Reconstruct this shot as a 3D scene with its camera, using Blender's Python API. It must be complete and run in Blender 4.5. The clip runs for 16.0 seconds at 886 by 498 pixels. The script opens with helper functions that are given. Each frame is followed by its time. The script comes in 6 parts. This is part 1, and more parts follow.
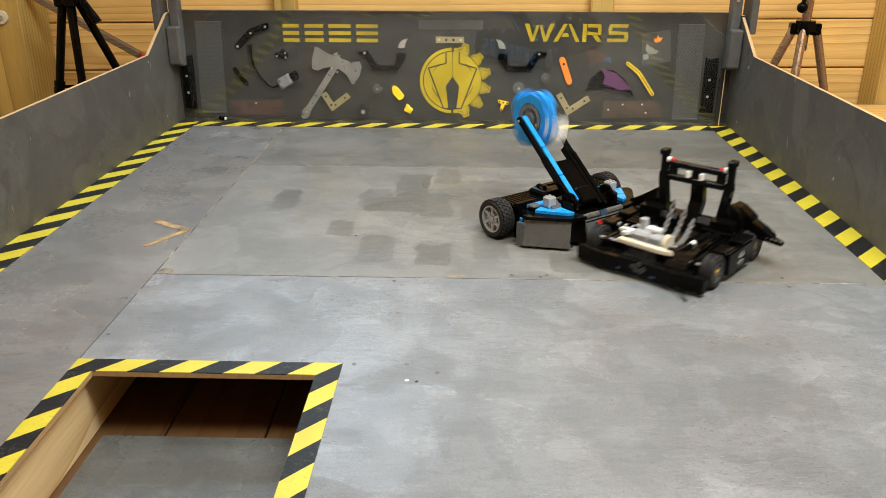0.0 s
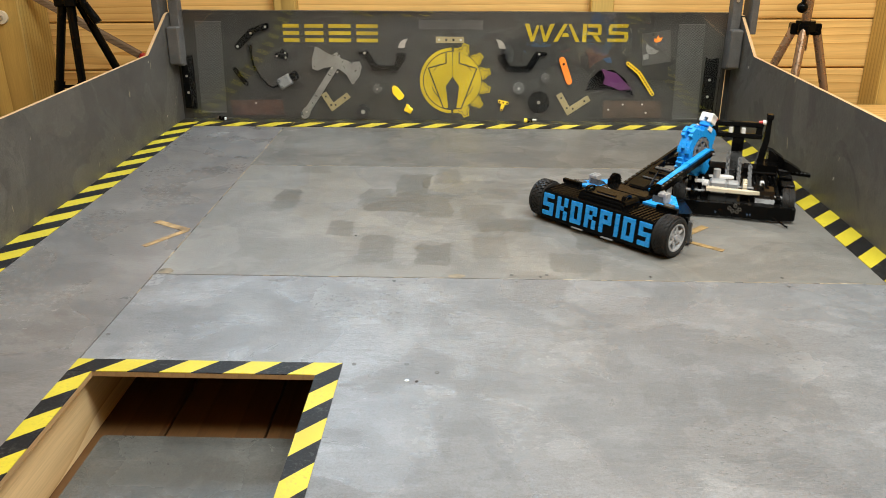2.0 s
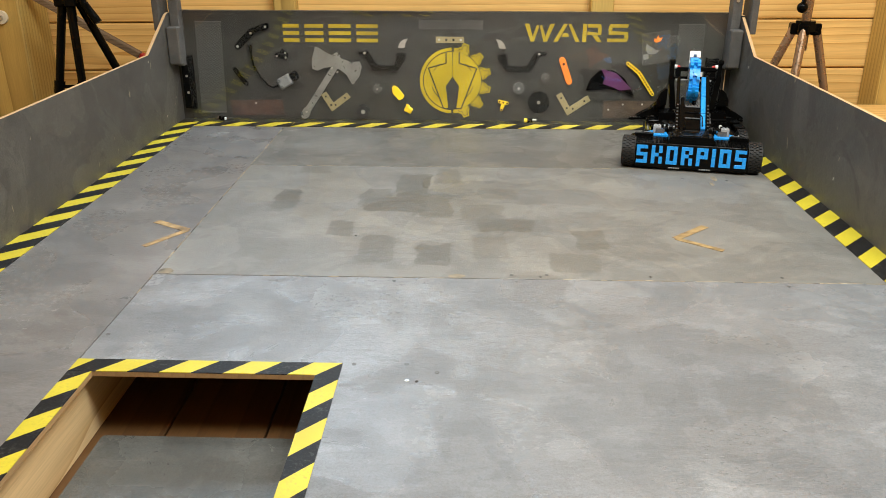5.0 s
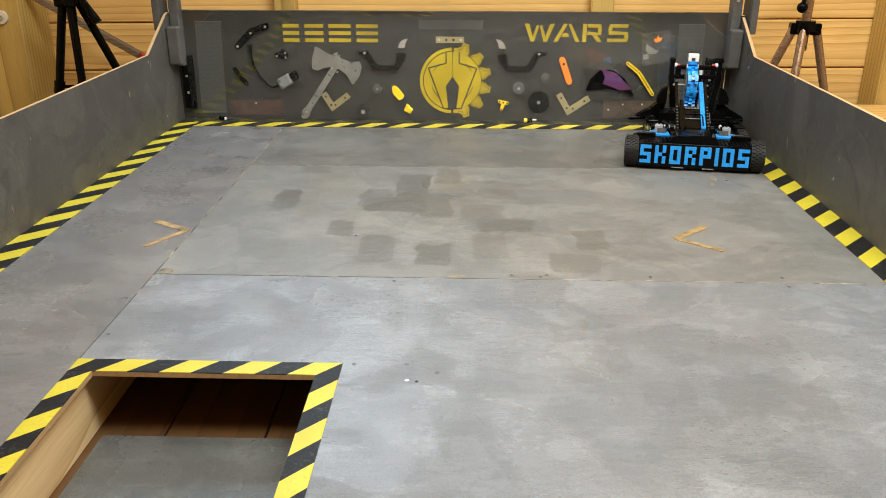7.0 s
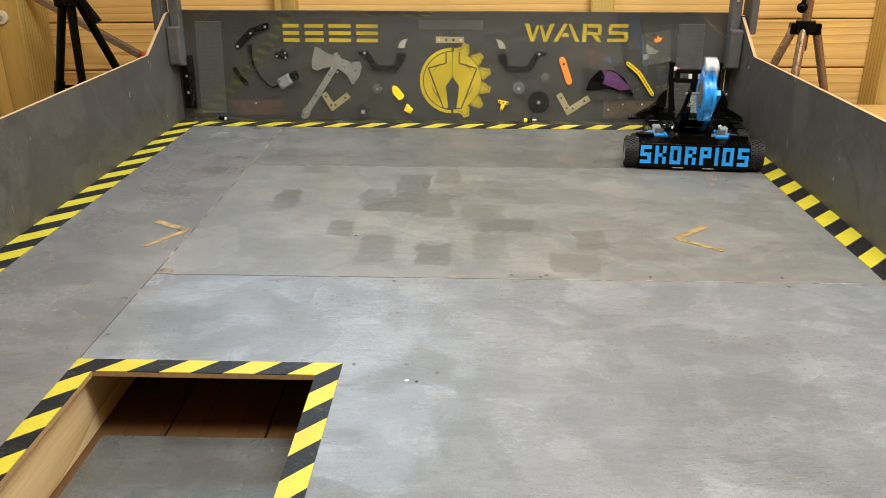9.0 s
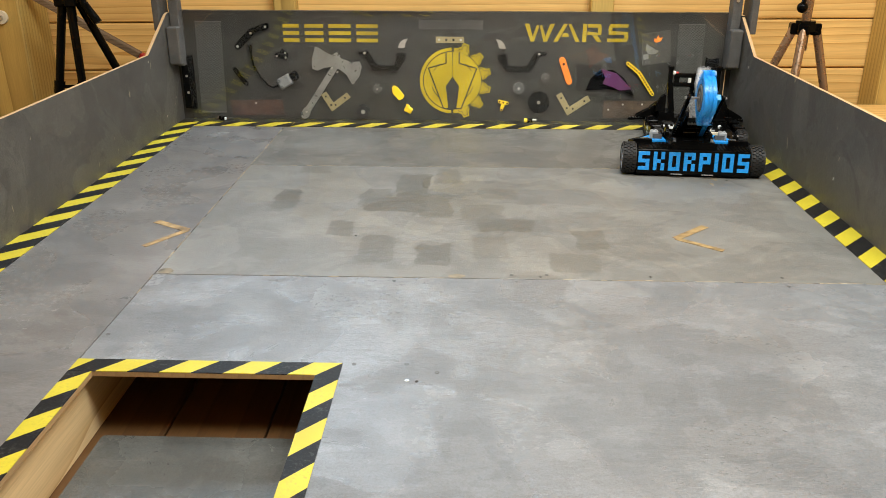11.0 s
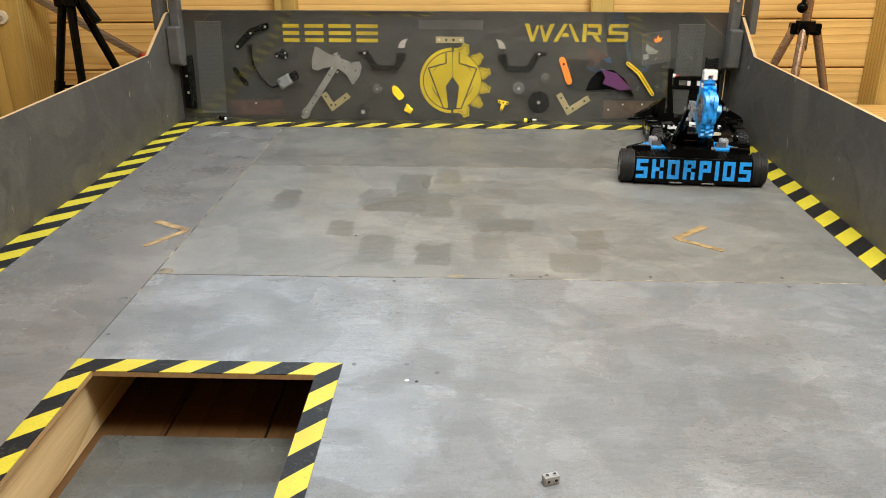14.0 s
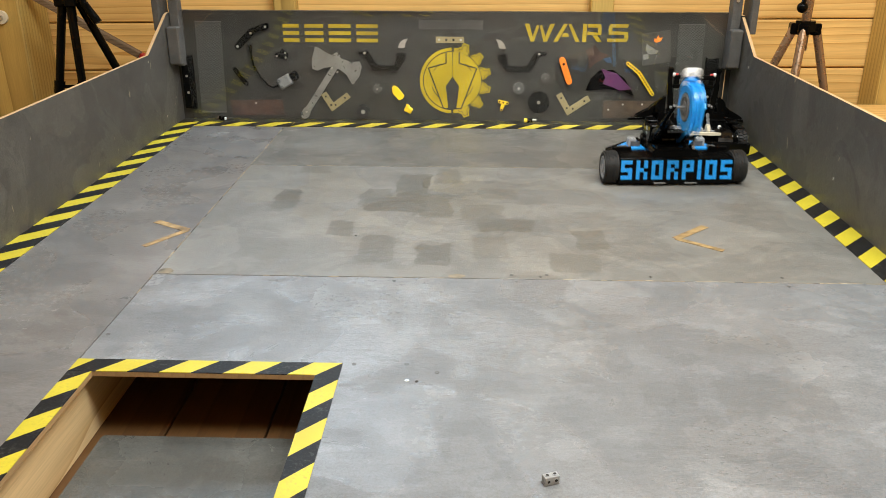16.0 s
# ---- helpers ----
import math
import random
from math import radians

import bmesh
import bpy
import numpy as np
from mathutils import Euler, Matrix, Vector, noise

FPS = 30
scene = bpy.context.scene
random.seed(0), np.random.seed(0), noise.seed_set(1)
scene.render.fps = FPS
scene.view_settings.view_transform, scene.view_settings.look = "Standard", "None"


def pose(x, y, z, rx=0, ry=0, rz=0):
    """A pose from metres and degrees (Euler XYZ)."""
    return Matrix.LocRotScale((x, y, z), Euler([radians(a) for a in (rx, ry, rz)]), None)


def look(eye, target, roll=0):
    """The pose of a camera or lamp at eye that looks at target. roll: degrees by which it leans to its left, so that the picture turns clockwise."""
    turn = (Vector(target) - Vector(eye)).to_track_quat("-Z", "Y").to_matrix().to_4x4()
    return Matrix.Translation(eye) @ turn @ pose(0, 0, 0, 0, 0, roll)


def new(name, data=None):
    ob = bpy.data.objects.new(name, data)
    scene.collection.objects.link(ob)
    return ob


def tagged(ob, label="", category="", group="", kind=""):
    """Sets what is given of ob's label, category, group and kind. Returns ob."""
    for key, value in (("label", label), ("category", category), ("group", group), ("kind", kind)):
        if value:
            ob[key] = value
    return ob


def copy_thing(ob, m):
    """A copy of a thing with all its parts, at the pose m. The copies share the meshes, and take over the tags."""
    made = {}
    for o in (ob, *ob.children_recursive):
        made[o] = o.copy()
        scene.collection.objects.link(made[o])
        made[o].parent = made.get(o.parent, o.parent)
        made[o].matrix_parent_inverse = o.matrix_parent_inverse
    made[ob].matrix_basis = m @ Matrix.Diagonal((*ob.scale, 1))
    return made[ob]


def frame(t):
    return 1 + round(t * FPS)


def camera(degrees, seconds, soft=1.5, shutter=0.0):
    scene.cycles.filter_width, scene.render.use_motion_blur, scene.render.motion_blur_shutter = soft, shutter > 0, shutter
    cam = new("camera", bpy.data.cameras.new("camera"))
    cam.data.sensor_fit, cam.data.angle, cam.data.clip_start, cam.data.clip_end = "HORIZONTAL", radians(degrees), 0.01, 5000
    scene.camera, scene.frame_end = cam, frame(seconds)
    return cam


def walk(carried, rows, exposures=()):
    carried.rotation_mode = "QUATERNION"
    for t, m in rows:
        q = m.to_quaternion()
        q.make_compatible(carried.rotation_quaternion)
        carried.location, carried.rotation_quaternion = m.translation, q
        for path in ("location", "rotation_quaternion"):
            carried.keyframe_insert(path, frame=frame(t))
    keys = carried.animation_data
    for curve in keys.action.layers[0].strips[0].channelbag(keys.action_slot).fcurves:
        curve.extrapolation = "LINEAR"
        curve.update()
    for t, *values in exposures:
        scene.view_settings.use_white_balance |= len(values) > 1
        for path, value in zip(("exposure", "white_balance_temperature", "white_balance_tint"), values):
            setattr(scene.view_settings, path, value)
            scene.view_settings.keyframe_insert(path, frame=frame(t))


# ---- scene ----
cam = camera(56.776, 16.0, soft=0.5, shutter=0.55)
EYE = Vector((0.04395, -2.14067, 0.52288))
TILT, TURN = 0.38579, 0.03046
AIM = EYE + Vector((-math.sin(TURN) * math.cos(TILT), math.cos(TURN) * math.cos(TILT), -math.sin(TILT)))
walk(cam, [(0, look(EYE, AIM, 0.107)), (16.0, look(EYE, AIM, 0.107))], exposures=[(0, 0.0, 6500, 10), (16.0, 0.0, 6500, 10)])

# ---- world and lamps ----
world = bpy.data.worlds.new("world")
scene.world = world
world.use_nodes = True
world.node_tree.nodes["Background"].inputs[0].default_value = (0.9, 0.95, 1.0, 1)
world.node_tree.nodes["Background"].inputs[1].default_value = 0.05


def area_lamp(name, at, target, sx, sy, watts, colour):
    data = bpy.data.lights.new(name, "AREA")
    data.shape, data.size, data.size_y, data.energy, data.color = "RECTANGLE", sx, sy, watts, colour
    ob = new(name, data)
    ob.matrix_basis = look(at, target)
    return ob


# two unseen fill lamps added overhead; the second lifts the right front floor
area_lamp("overhead_fill_light", (0.10, -0.68, 1.80), (0.05, -0.35, 0.2), 1.5, 0.25, 19.8, (0.94, 0.98, 0.96))
area_lamp("overhead_fill_light", (0.72, -1.62, 1.80), (0.53, -1.2, 0), 1.4, 0.35, 59, (0.965, 0.985, 0.925))
area_lamp("window_daylight", (-0.36, 0.385, 1.15), (-0.20, -2.0, 0.60), 1.10, 0.75, 26.0, (0.48, 0.74, 1.0))


# ---- materials ----
def node(nt, kind, **inputs):
    n = nt.nodes.new(kind)
    for key, value in inputs.items():
        n.inputs[key.replace("_", " ")].default_value = value
    return n


def ramp(nt, source, stops):
    n = nt.nodes.new("ShaderNodeValToRGB")
    while len(n.color_ramp.elements) < len(stops):
        n.color_ramp.elements.new(0.5)
    for e, (p, c) in zip(n.color_ramp.elements, stops):
        e.position, e.color = p, (c, c, c, 1) if isinstance(c, float) else (*c, 1)
    nt.links.new(source, n.inputs[0])
    return n


def mapped(nt, scale=(1, 1, 1), space="Object"):
    co = nt.nodes.new("ShaderNodeTexCoord")
    mp = nt.nodes.new("ShaderNodeMapping")
    mp.inputs["Scale"].default_value = scale
    nt.links.new(co.outputs[space], mp.inputs[0])
    return mp.outputs[0]


def mix(nt, kind, fac, a, b):
    n = nt.nodes.new("ShaderNodeMix")
    n.data_type, n.blend_type = "RGBA", kind
    for sock, v in ((n.inputs[0], fac), (n.inputs[6], a), (n.inputs[7], b)):
        if isinstance(v, (int, float)):
            sock.default_value = v
        elif isinstance(v, tuple):
            sock.default_value = (*v, 1)
        else:
            nt.links.new(v, sock)
    return n.outputs[2]


def bump(nt, height, strength, distance, bsdf):
    b = nt.nodes.new("ShaderNodeBump")
    b.inputs["Strength"].default_value, b.inputs["Distance"].default_value = strength, distance
    nt.links.new(height, b.inputs["Height"])
    nt.links.new(b.outputs[0], bsdf.inputs["Normal"])


def shader(name):
    m = bpy.data.materials.new(name)
    m.use_nodes = True
    nt = m.node_tree
    return m, nt, nt.nodes["Principled BSDF"]


def plain(name, colour, rough=0.4, metal=0.0, vary=0.12, scale=60.0, relief=0.15, spec=0.5):
    """A surface of one colour with fine wear at two scales."""
    m, nt, bs = shader(name)
    v = mapped(nt)
    big = node(nt, "ShaderNodeTexNoise", Scale=scale * 0.2, Detail=4.0)
    fine = node(nt, "ShaderNodeTexNoise", Scale=scale, Detail=6.0)
    nt.links.new(v, big.inputs["Vector"])
    nt.links.new(v, fine.inputs["Vector"])
    a = ramp(nt, big.outputs[0], [(0.3, 1.0 - vary), (0.7, 1.0 + vary)])
    c = mix(nt, "MULTIPLY", 1.0, colour, a.outputs[0])
    nt.links.new(c, bs.inputs["Base Color"])
    r = ramp(nt, fine.outputs[0], [(0.3, max(0.02, rough - 0.1)), (0.75, min(1.0, rough + 0.12))])
    nt.links.new(r.outputs[0], bs.inputs["Roughness"])
    bs.inputs["Metallic"].default_value = metal
    bs.inputs["Specular IOR Level"].default_value = spec
    if relief:
        bump(nt, fine.outputs[0], relief, 0.0006, bs)
    return m


def painted_board(name, colour, rough_lo, rough_hi, patches=0.0, strokes=(3, 14, 14), streak=0.25, chips=0.0):
    """Grey paint rolled on plywood: layered coats, grain, touched-up patches, scuffs and chips."""
    m, nt, bs = shader(name)
    w = mapped(nt)

    def noise(scale, detail=5.0, rough=0.6, distort=0.0, stretch=None):
        n = node(nt, "ShaderNodeTexNoise", Scale=scale, Detail=detail, Roughness=rough, Distortion=distort)
        nt.links.new(mapped(nt, stretch) if stretch else w, n.inputs["Vector"])
        return n.outputs[0]

    stroke = noise(2.6, 9.0, 0.62, 0.6, strokes)
    coat, thin = noise(5.0, 7.0, 0.56, 0.8), noise(12.0, 7.0, 0.6, 0.5, (0.8, 1.1, 1))
    brush, grain, speck = noise(58.0, 8.0, 0.75, 0.3, (0.4, 1, 1)), noise(330.0, 4.0, 0.7), noise(120.0, 6.0, 0.8, 0.5, (0.7, 1, 1))
    c = mix(nt, "MULTIPLY", 1.0, colour, ramp(nt, stroke, [(0.3, 1.0 - streak), (0.5, 1.0), (0.72, 1.0 + streak)]).outputs[0])
    c = mix(nt, "MULTIPLY", 1.0, c, ramp(nt, coat, [(0.36, 0.88), (0.496, 0.925), (0.501, 1.05), (0.68, 1.08)]).outputs[0])
    c = mix(nt, "MULTIPLY", 1.0, c, ramp(nt, thin, [(0.36, 0.91), (0.540, 0.945), (0.545, 1.06), (0.7, 1.09)]).outputs[0])
    c = mix(nt, "MULTIPLY", 1.0, c, ramp(nt, brush, [(0.32, 0.91), (0.5, 1.0), (0.68, 1.07)]).outputs[0])
    c = mix(nt, "MULTIPLY", 1.0, c, ramp(nt, speck, [(0.28, 0.70), (0.42, 0.97), (0.6, 1.03), (0.72, 1.22)]).outputs[0])
    c = mix(nt, "MULTIPLY", 1.0, c, ramp(nt, grain, [(0.28, 0.82), (0.5, 1.0), (0.72, 1.15)]).outputs[0])
    # squarish areas of older and newer rolled paint
    rag = node(nt, "ShaderNodeTexNoise", Scale=16.0, Detail=7.0, Roughness=0.65)
    nt.links.new(w, rag.inputs["Vector"])
    cells = nt.nodes.new("ShaderNodeTexVoronoi")
    cells.distance = "CHEBYCHEV"
    cells.inputs["Scale"].default_value = 8.5
    nt.links.new(mix(nt, "LINEAR_LIGHT", 0.030, w, rag.outputs[1]), cells.inputs["Vector"])
    tone = nt.nodes.new("ShaderNodeSeparateColor")
    nt.links.new(cells.outputs["Color"], tone.inputs[0])
    c = mix(nt, "MULTIPLY", 1.0, c, ramp(nt, tone.outputs[0], [(0.0, 0.88), (0.35, 1.0), (0.7, 1.0), (1.0, 1.09)]).outputs[0])
    if patches:
        # touched-up rectangles of slightly darker, flatter paint with worn edges
        shifts = []
        for scale in (11.0, 45.0):
            n = node(nt, "ShaderNodeTexNoise", Scale=scale, Detail=6.0, Roughness=0.7)
            nt.links.new(w, n.inputs["Vector"])
            shifts.append(n.outputs[1])
        pv = mix(nt, "LINEAR_LIGHT", 0.026, mix(nt, "LINEAR_LIGHT", 0.009, w, shifts[1]), shifts[0])
        total = None
        for k, (cx, cy, hw, hh) in enumerate(TOUCH_UPS):
            mp = nt.nodes.new("ShaderNodeMapping")
            mp.vector_type = "TEXTURE"
            mp.inputs["Location"].default_value = (cx, cy, 0)
            mp.inputs["Scale"].default_value = (hw, hh, 1)
            nt.links.new(pv, mp.inputs[0])
            ab = nt.nodes.new("ShaderNodeVectorMath")
            ab.operation = "ABSOLUTE"
            nt.links.new(mp.outputs[0], ab.inputs[0])
            sp = nt.nodes.new("ShaderNodeSeparateXYZ")
            nt.links.new(ab.outputs[0], sp.inputs[0])
            mx = nt.nodes.new("ShaderNodeMath")
            mx.operation = "SMOOTH_MAX"
            mx.inputs[2].default_value = 0.35
            nt.links.new(sp.outputs[0], mx.inputs[0])
            nt.links.new(sp.outputs[1], mx.inputs[1])
            r = nt.nodes.new("ShaderNodeMapRange")
            r.inputs["From Min"].default_value, r.inputs["From Max"].default_value = 0.97, 1.03
            r.inputs["To Min"].default_value, r.inputs["To Max"].default_value = (0.95, 0.72, 0.5)[k % 3] if cy > -1.0 else 0.3, 0.0
            nt.links.new(mx.outputs[0], r.inputs[0])
            if total is None:
                total = r.outputs[0]
            else:
                m2 = nt.nodes.new("ShaderNodeMath")
                m2.operation = "MAXIMUM"
                nt.links.new(total, m2.inputs[0])
                nt.links.new(r.outputs[0], m2.inputs[1])
                total = m2.outputs[0]
        f = mix(nt, "MULTIPLY", 1.0, total, ramp(nt, brush, [(0.35, 0.70), (0.6, 1.0)]).outputs[0])
        f = mix(nt, "MULTIPLY", 1.0, f, (patches, patches, patches))
        c = mix(nt, "MIX", f, c, tuple(k * v for k, v in zip(colour, (0.53, 0.522, 0.49))))
    # pale rubbed lines and small chips
    scr = noise(9.0, 3.0, 0.5, 2.5, (1, 7, 7))
    line = ramp(nt, scr, [(0.715, 0.0), (0.735, 0.5), (0.75, 0.0)])
    c = mix(nt, "MIX", line.outputs[0], c, tuple(min(1, k * 1.5) for k in colour))
    if chips:
        chip = noise(17.0, 4.0, 0.55, 1.6, (2.2, 2.2, 0.7))
        mark = ramp(nt, chip, [(0.70, 0.0), (0.712, chips), (0.8, chips)])
        c = mix(nt, "MIX", mark.outputs[0], c, (0.36, 0.31, 0.22))
    nt.links.new(c, bs.inputs["Base Color"])
    gloss = ramp(nt, coat, [(0.40, rough_hi), (0.490, (rough_lo + rough_hi) / 2), (0.505, rough_lo), (0.62, rough_lo)])
    r = mix(nt, "ADD", 0.10, gloss.outputs[0], speck)
    r = mix(nt, "ADD", 0.07, r, tone.outputs[1])
    nt.links.new(r, bs.inputs["Roughness"])
    h = mix(nt, "ADD", 0.5, brush, speck)
    h = mix(nt, "ADD", 0.3, h, line.outputs[0])
    bump(nt, h, 0.8, 0.0012, bs)
    return m


def timber(name, light, dark, axis=0, rough=0.6, rings=26.0, knots=1.0):
    """Sawn softwood: growth rings cut along one axis, fine fibres and knots, each piece a little different."""
    m, nt, bs = shader(name)
    info = nt.nodes.new("ShaderNodeObjectInfo")
    co = nt.nodes.new("ShaderNodeTexCoord")

    def scaled(a, b):
        n = nt.nodes.new("ShaderNodeMath")
        n.operation = "MULTIPLY_ADD"
        n.inputs[1].default_value, n.inputs[2].default_value = a, b
        nt.links.new(info.outputs["Random"], n.inputs[0])
        return n.outputs[0]

    com = nt.nodes.new("ShaderNodeCombineXYZ")
    for k in range(3):
        nt.links.new(scaled(37.0, 0.0) if k == axis else scaled(0.15, -0.11), com.inputs[k])
    off = nt.nodes.new("ShaderNodeVectorMath")
    off.operation = "ADD"
    nt.links.new(co.outputs["Object"], off.inputs[0])
    nt.links.new(com.outputs[0], off.inputs[1])

    def stretched(along):
        mp = nt.nodes.new("ShaderNodeMapping")
        sc = [1.0, 1.0, 1.0]
        sc[axis] = along
        mp.inputs["Scale"].default_value = sc
        nt.links.new(off.outputs[0], mp.inputs[0])
        return mp.outputs[0]

    wave = node(nt, "ShaderNodeTexWave", Scale=rings, Distortion=9.0, Detail=2.0, Detail_Scale=0.22, Detail_Roughness=0.45)
    wave.wave_type, wave.rings_direction, wave.wave_profile = "RINGS", "XYZ"[axis], "SAW"
    nt.links.new(stretched(0.16), wave.inputs["Vector"])
    fine = node(nt, "ShaderNodeTexNoise", Scale=420.0, Detail=3.0)
    nt.links.new(stretched(0.03), fine.inputs["Vector"])
    cloud = node(nt, "ShaderNodeTexNoise", Scale=9.0, Detail=4.0)
    nt.links.new(stretched(0.25), cloud.inputs["Vector"])
    mid = tuple(a * 0.82 + b * 0.18 for a, b in zip(light, dark))
    late = tuple(a * 0.45 + b * 0.55 for a, b in zip(light, dark))
    c = ramp(nt, wave.outputs[1], [(0.0, light), (0.5, mid), (0.86, late), (0.97, dark), (1.0, light)]).outputs[0]
    c = mix(nt, "MULTIPLY", 0.6, c, ramp(nt, fine.outputs[0], [(0.3, 0.82), (0.7, 1.12)]).outputs[0])
    c = mix(nt, "MULTIPLY", 1.0, c, ramp(nt, cloud.outputs[0], [(0.3, 0.90), (0.7, 1.08)]).outputs[0])
    kn = nt.nodes.new("ShaderNodeTexVoronoi")
    kn.inputs["Scale"].default_value = 3.2
    nt.links.new(stretched(0.55), kn.inputs["Vector"])
    k = ramp(nt, kn.outputs["Distance"], [(0.025, 0.8 * knots), (0.05, 0.3 * knots), (0.085, 0.0)])
    c = mix(nt, "MIX", k.outputs[0], c, tuple(0.45 * d for d in dark))
    c = mix(nt, "MULTIPLY", 1.0, c, ramp(nt, info.outputs["Random"], [(0.0, 0.88), (1.0, 1.08)]).outputs[0])
    nt.links.new(c, bs.inputs["Base Color"])
    bs.inputs["Roughness"].default_value = rough
    bump(nt, fine.outputs[0], 0.2, 0.0008, bs)
    return m


def worn_tape(name, colour, rubbed, rough, spec):
    """Printed tape: fine crinkles, with specks where the print is rubbed off."""
    m, nt, bs = shader(name)
    v = mapped(nt)
    big = node(nt, "ShaderNodeTexNoise", Scale=14.0, Detail=4.0)
    speck = node(nt, "ShaderNodeTexNoise", Scale=230.0, Detail=5.0, Roughness=0.7)
    for n in (big, speck):
        nt.links.new(v, n.inputs["Vector"])
    c = mix(nt, "MULTIPLY", 1.0, colour, ramp(nt, big.outputs[0], [(0.3, 0.86), (0.7, 1.12)]).outputs[0])
    worn = mix(nt, "MULTIPLY", 1.0, ramp(nt, speck.outputs[0], [(0.52, 0.0), (0.64, 0.75)]).outputs[0], ramp(nt, big.outputs[0], [(0.42, 0.15), (0.62, 1.0)]).outputs[0])
    nt.links.new(mix(nt, "MIX", worn, c, rubbed), bs.inputs["Base Color"])
    bs.inputs["Roughness"].default_value, bs.inputs["Specular IOR Level"].default_value = rough, spec
    bump(nt, speck.outputs[0], 0.5, 0.0006, bs)
    return m


# centre and half size of each touched-up patch
TOUCH_UPS = [(-0.066, -0.504, 0.036, 0.083), (-0.14, -0.584, 0.027, 0.051), (0.002, -0.436, 0.024, 0.055), (-0.094, -0.624, 0.063, 0.046), (-0.016, -0.63, 0.031, 0.068), (0.073, -0.67, 0.041, 0.046), (0.117, -0.737, 0.05, 0.034), (-0.108, -0.853, 0.028, 0.06), (0.084, -0.847, 0.03, 0.052), (-0.011, -0.881, 0.031, 0.045), (0.261, -0.801, 0.03, 0.047), (0.22, -0.906, 0.04, 0.037), (-0.314, -0.596, 0.021, 0.061), (-0.185, -0.762, 0.025, 0.038), (0.106, -0.557, 0.035, 0.034), (-0.355, -1.127, 0.01, 0.009), (0.362, -1.022, 0.035, 0.025), (0.187, -1.15, 0.026, 0.025), (0.086, -1.229, 0.026, 0.027), (0.07, -1.297, 0.037, 0.02), (0.416, -1.174, 0.056, 0.025), (0.283, -1.302, 0.032, 0.026), (0.41, -1.303, 0.069, 0.039), (-0.291, -0.392, 0.033, 0.028)]
FLOOR_PAINT = painted_board("grey_floor_paint", (0.198, 0.207, 0.218), 0.17, 0.40, patches=1.0, strokes=(2.2, 4.5, 4.5), streak=0.08)
# the same grey floor paint, dimmed for weaker light farther back
MID_FLOOR_DIMMED = painted_board("middle_floor_paint_dimmed", (0.188, 0.185, 0.172), 0.24, 0.45, patches=1.0, strokes=(2.2, 4.5, 4.5), streak=0.09)
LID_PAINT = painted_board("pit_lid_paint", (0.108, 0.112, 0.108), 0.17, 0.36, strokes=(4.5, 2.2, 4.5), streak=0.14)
OLD_FLOOR_PAINT = painted_board("darker_floor_paint", (0.160, 0.155, 0.151), 0.20, 0.40, strokes=(2.2, 4.5, 4.5), streak=0.12)
# floor paint dimmed and warmed further, for the light falloff at the back
BACK_FLOOR_DIMMED = painted_board("back_floor_paint_dimmed", (0.134, 0.127, 0.111), 0.34, 0.50, strokes=(2.2, 4.5, 4.5), streak=0.12)
SCREW_GREY = plain("painted_screw", (0.10, 0.10, 0.10), 0.45, metal=0.3, vary=0.3, scale=300)
MID_GREY = plain("mid_grey_plastic", (0.165, 0.165, 0.165), 0.33, vary=0.1, relief=0.05)
DULL_GREY = plain("dull_grey_plastic", (0.085, 0.083, 0.077), 0.3, vary=0.2, scale=120, relief=0.1)
SMOKED = plain("smoked_plate", (0.05, 0.047, 0.042), 0.35, vary=0.2, scale=30)
WALL_PAINT = painted_board("grey_wall_paint", (0.086, 0.083, 0.076), 0.36, 0.55, strokes=(3, 3, 5), streak=0.10, chips=0.7)
BACK_PAINT = painted_board("grey_back_paint", (0.0215, 0.0197, 0.0156), 0.45, 0.6, strokes=(3, 8, 9), streak=0.12)
POST_PAINT = painted_board("grey_post_paint", (0.078, 0.076, 0.073), 0.45, 0.6, strokes=(9, 9, 3), streak=0.15)
PLY_EDGE = timber("plywood_edge", (0.62, 0.42, 0.22), (0.40, 0.23, 0.10), 1, 0.7, 90, 0.0)
PIT_EDGE = timber("pit_plywood_edge", (0.42, 0.28, 0.14), (0.36, 0.23, 0.11), 1, 0.7, 20, 0.0)
PINE_X = timber("pine_boards", (0.84, 0.56, 0.205), (0.60, 0.31, 0.07), 0, 0.55, 16.0)
PINE_Y = timber("pine_batten", (0.74, 0.55, 0.30), (0.50, 0.32, 0.14), 1, 0.6, 40.0)
PINE_Z = timber("treated_post", (0.58, 0.40, 0.115), (0.33, 0.21, 0.05), 2, 0.6, 18.0)
# orange floorboards; the shade below the arena is put into this colour
SHADE_DARK_WOOD = timber("shade_darkened_floorboard", (0.125, 0.058, 0.016), (0.092, 0.040, 0.011), 1, 0.6, 7.0)
WEATHERED = timber("weathered_batten", (0.24, 0.17, 0.11), (0.08, 0.055, 0.035), 0, 0.7, 60.0)
YELLOW_TAPE = worn_tape("yellow_tape", (0.56, 0.47, 0.024), (0.36, 0.30, 0.05), 0.5, 0.5)
BLACK_TAPE = worn_tape("black_tape", (0.009, 0.0088, 0.0085), (0.085, 0.085, 0.08), 0.5, 0.2)
YELLOW_PAINT = plain("yellow_stencil_paint", (0.345, 0.245, 0.005), 0.6, vary=0.22, scale=60, spec=0.3)
BLACK_ABS = plain("black_plastic", (0.0028, 0.0027, 0.0026), 0.16, vary=0.2, scale=80, relief=0, spec=0.09)
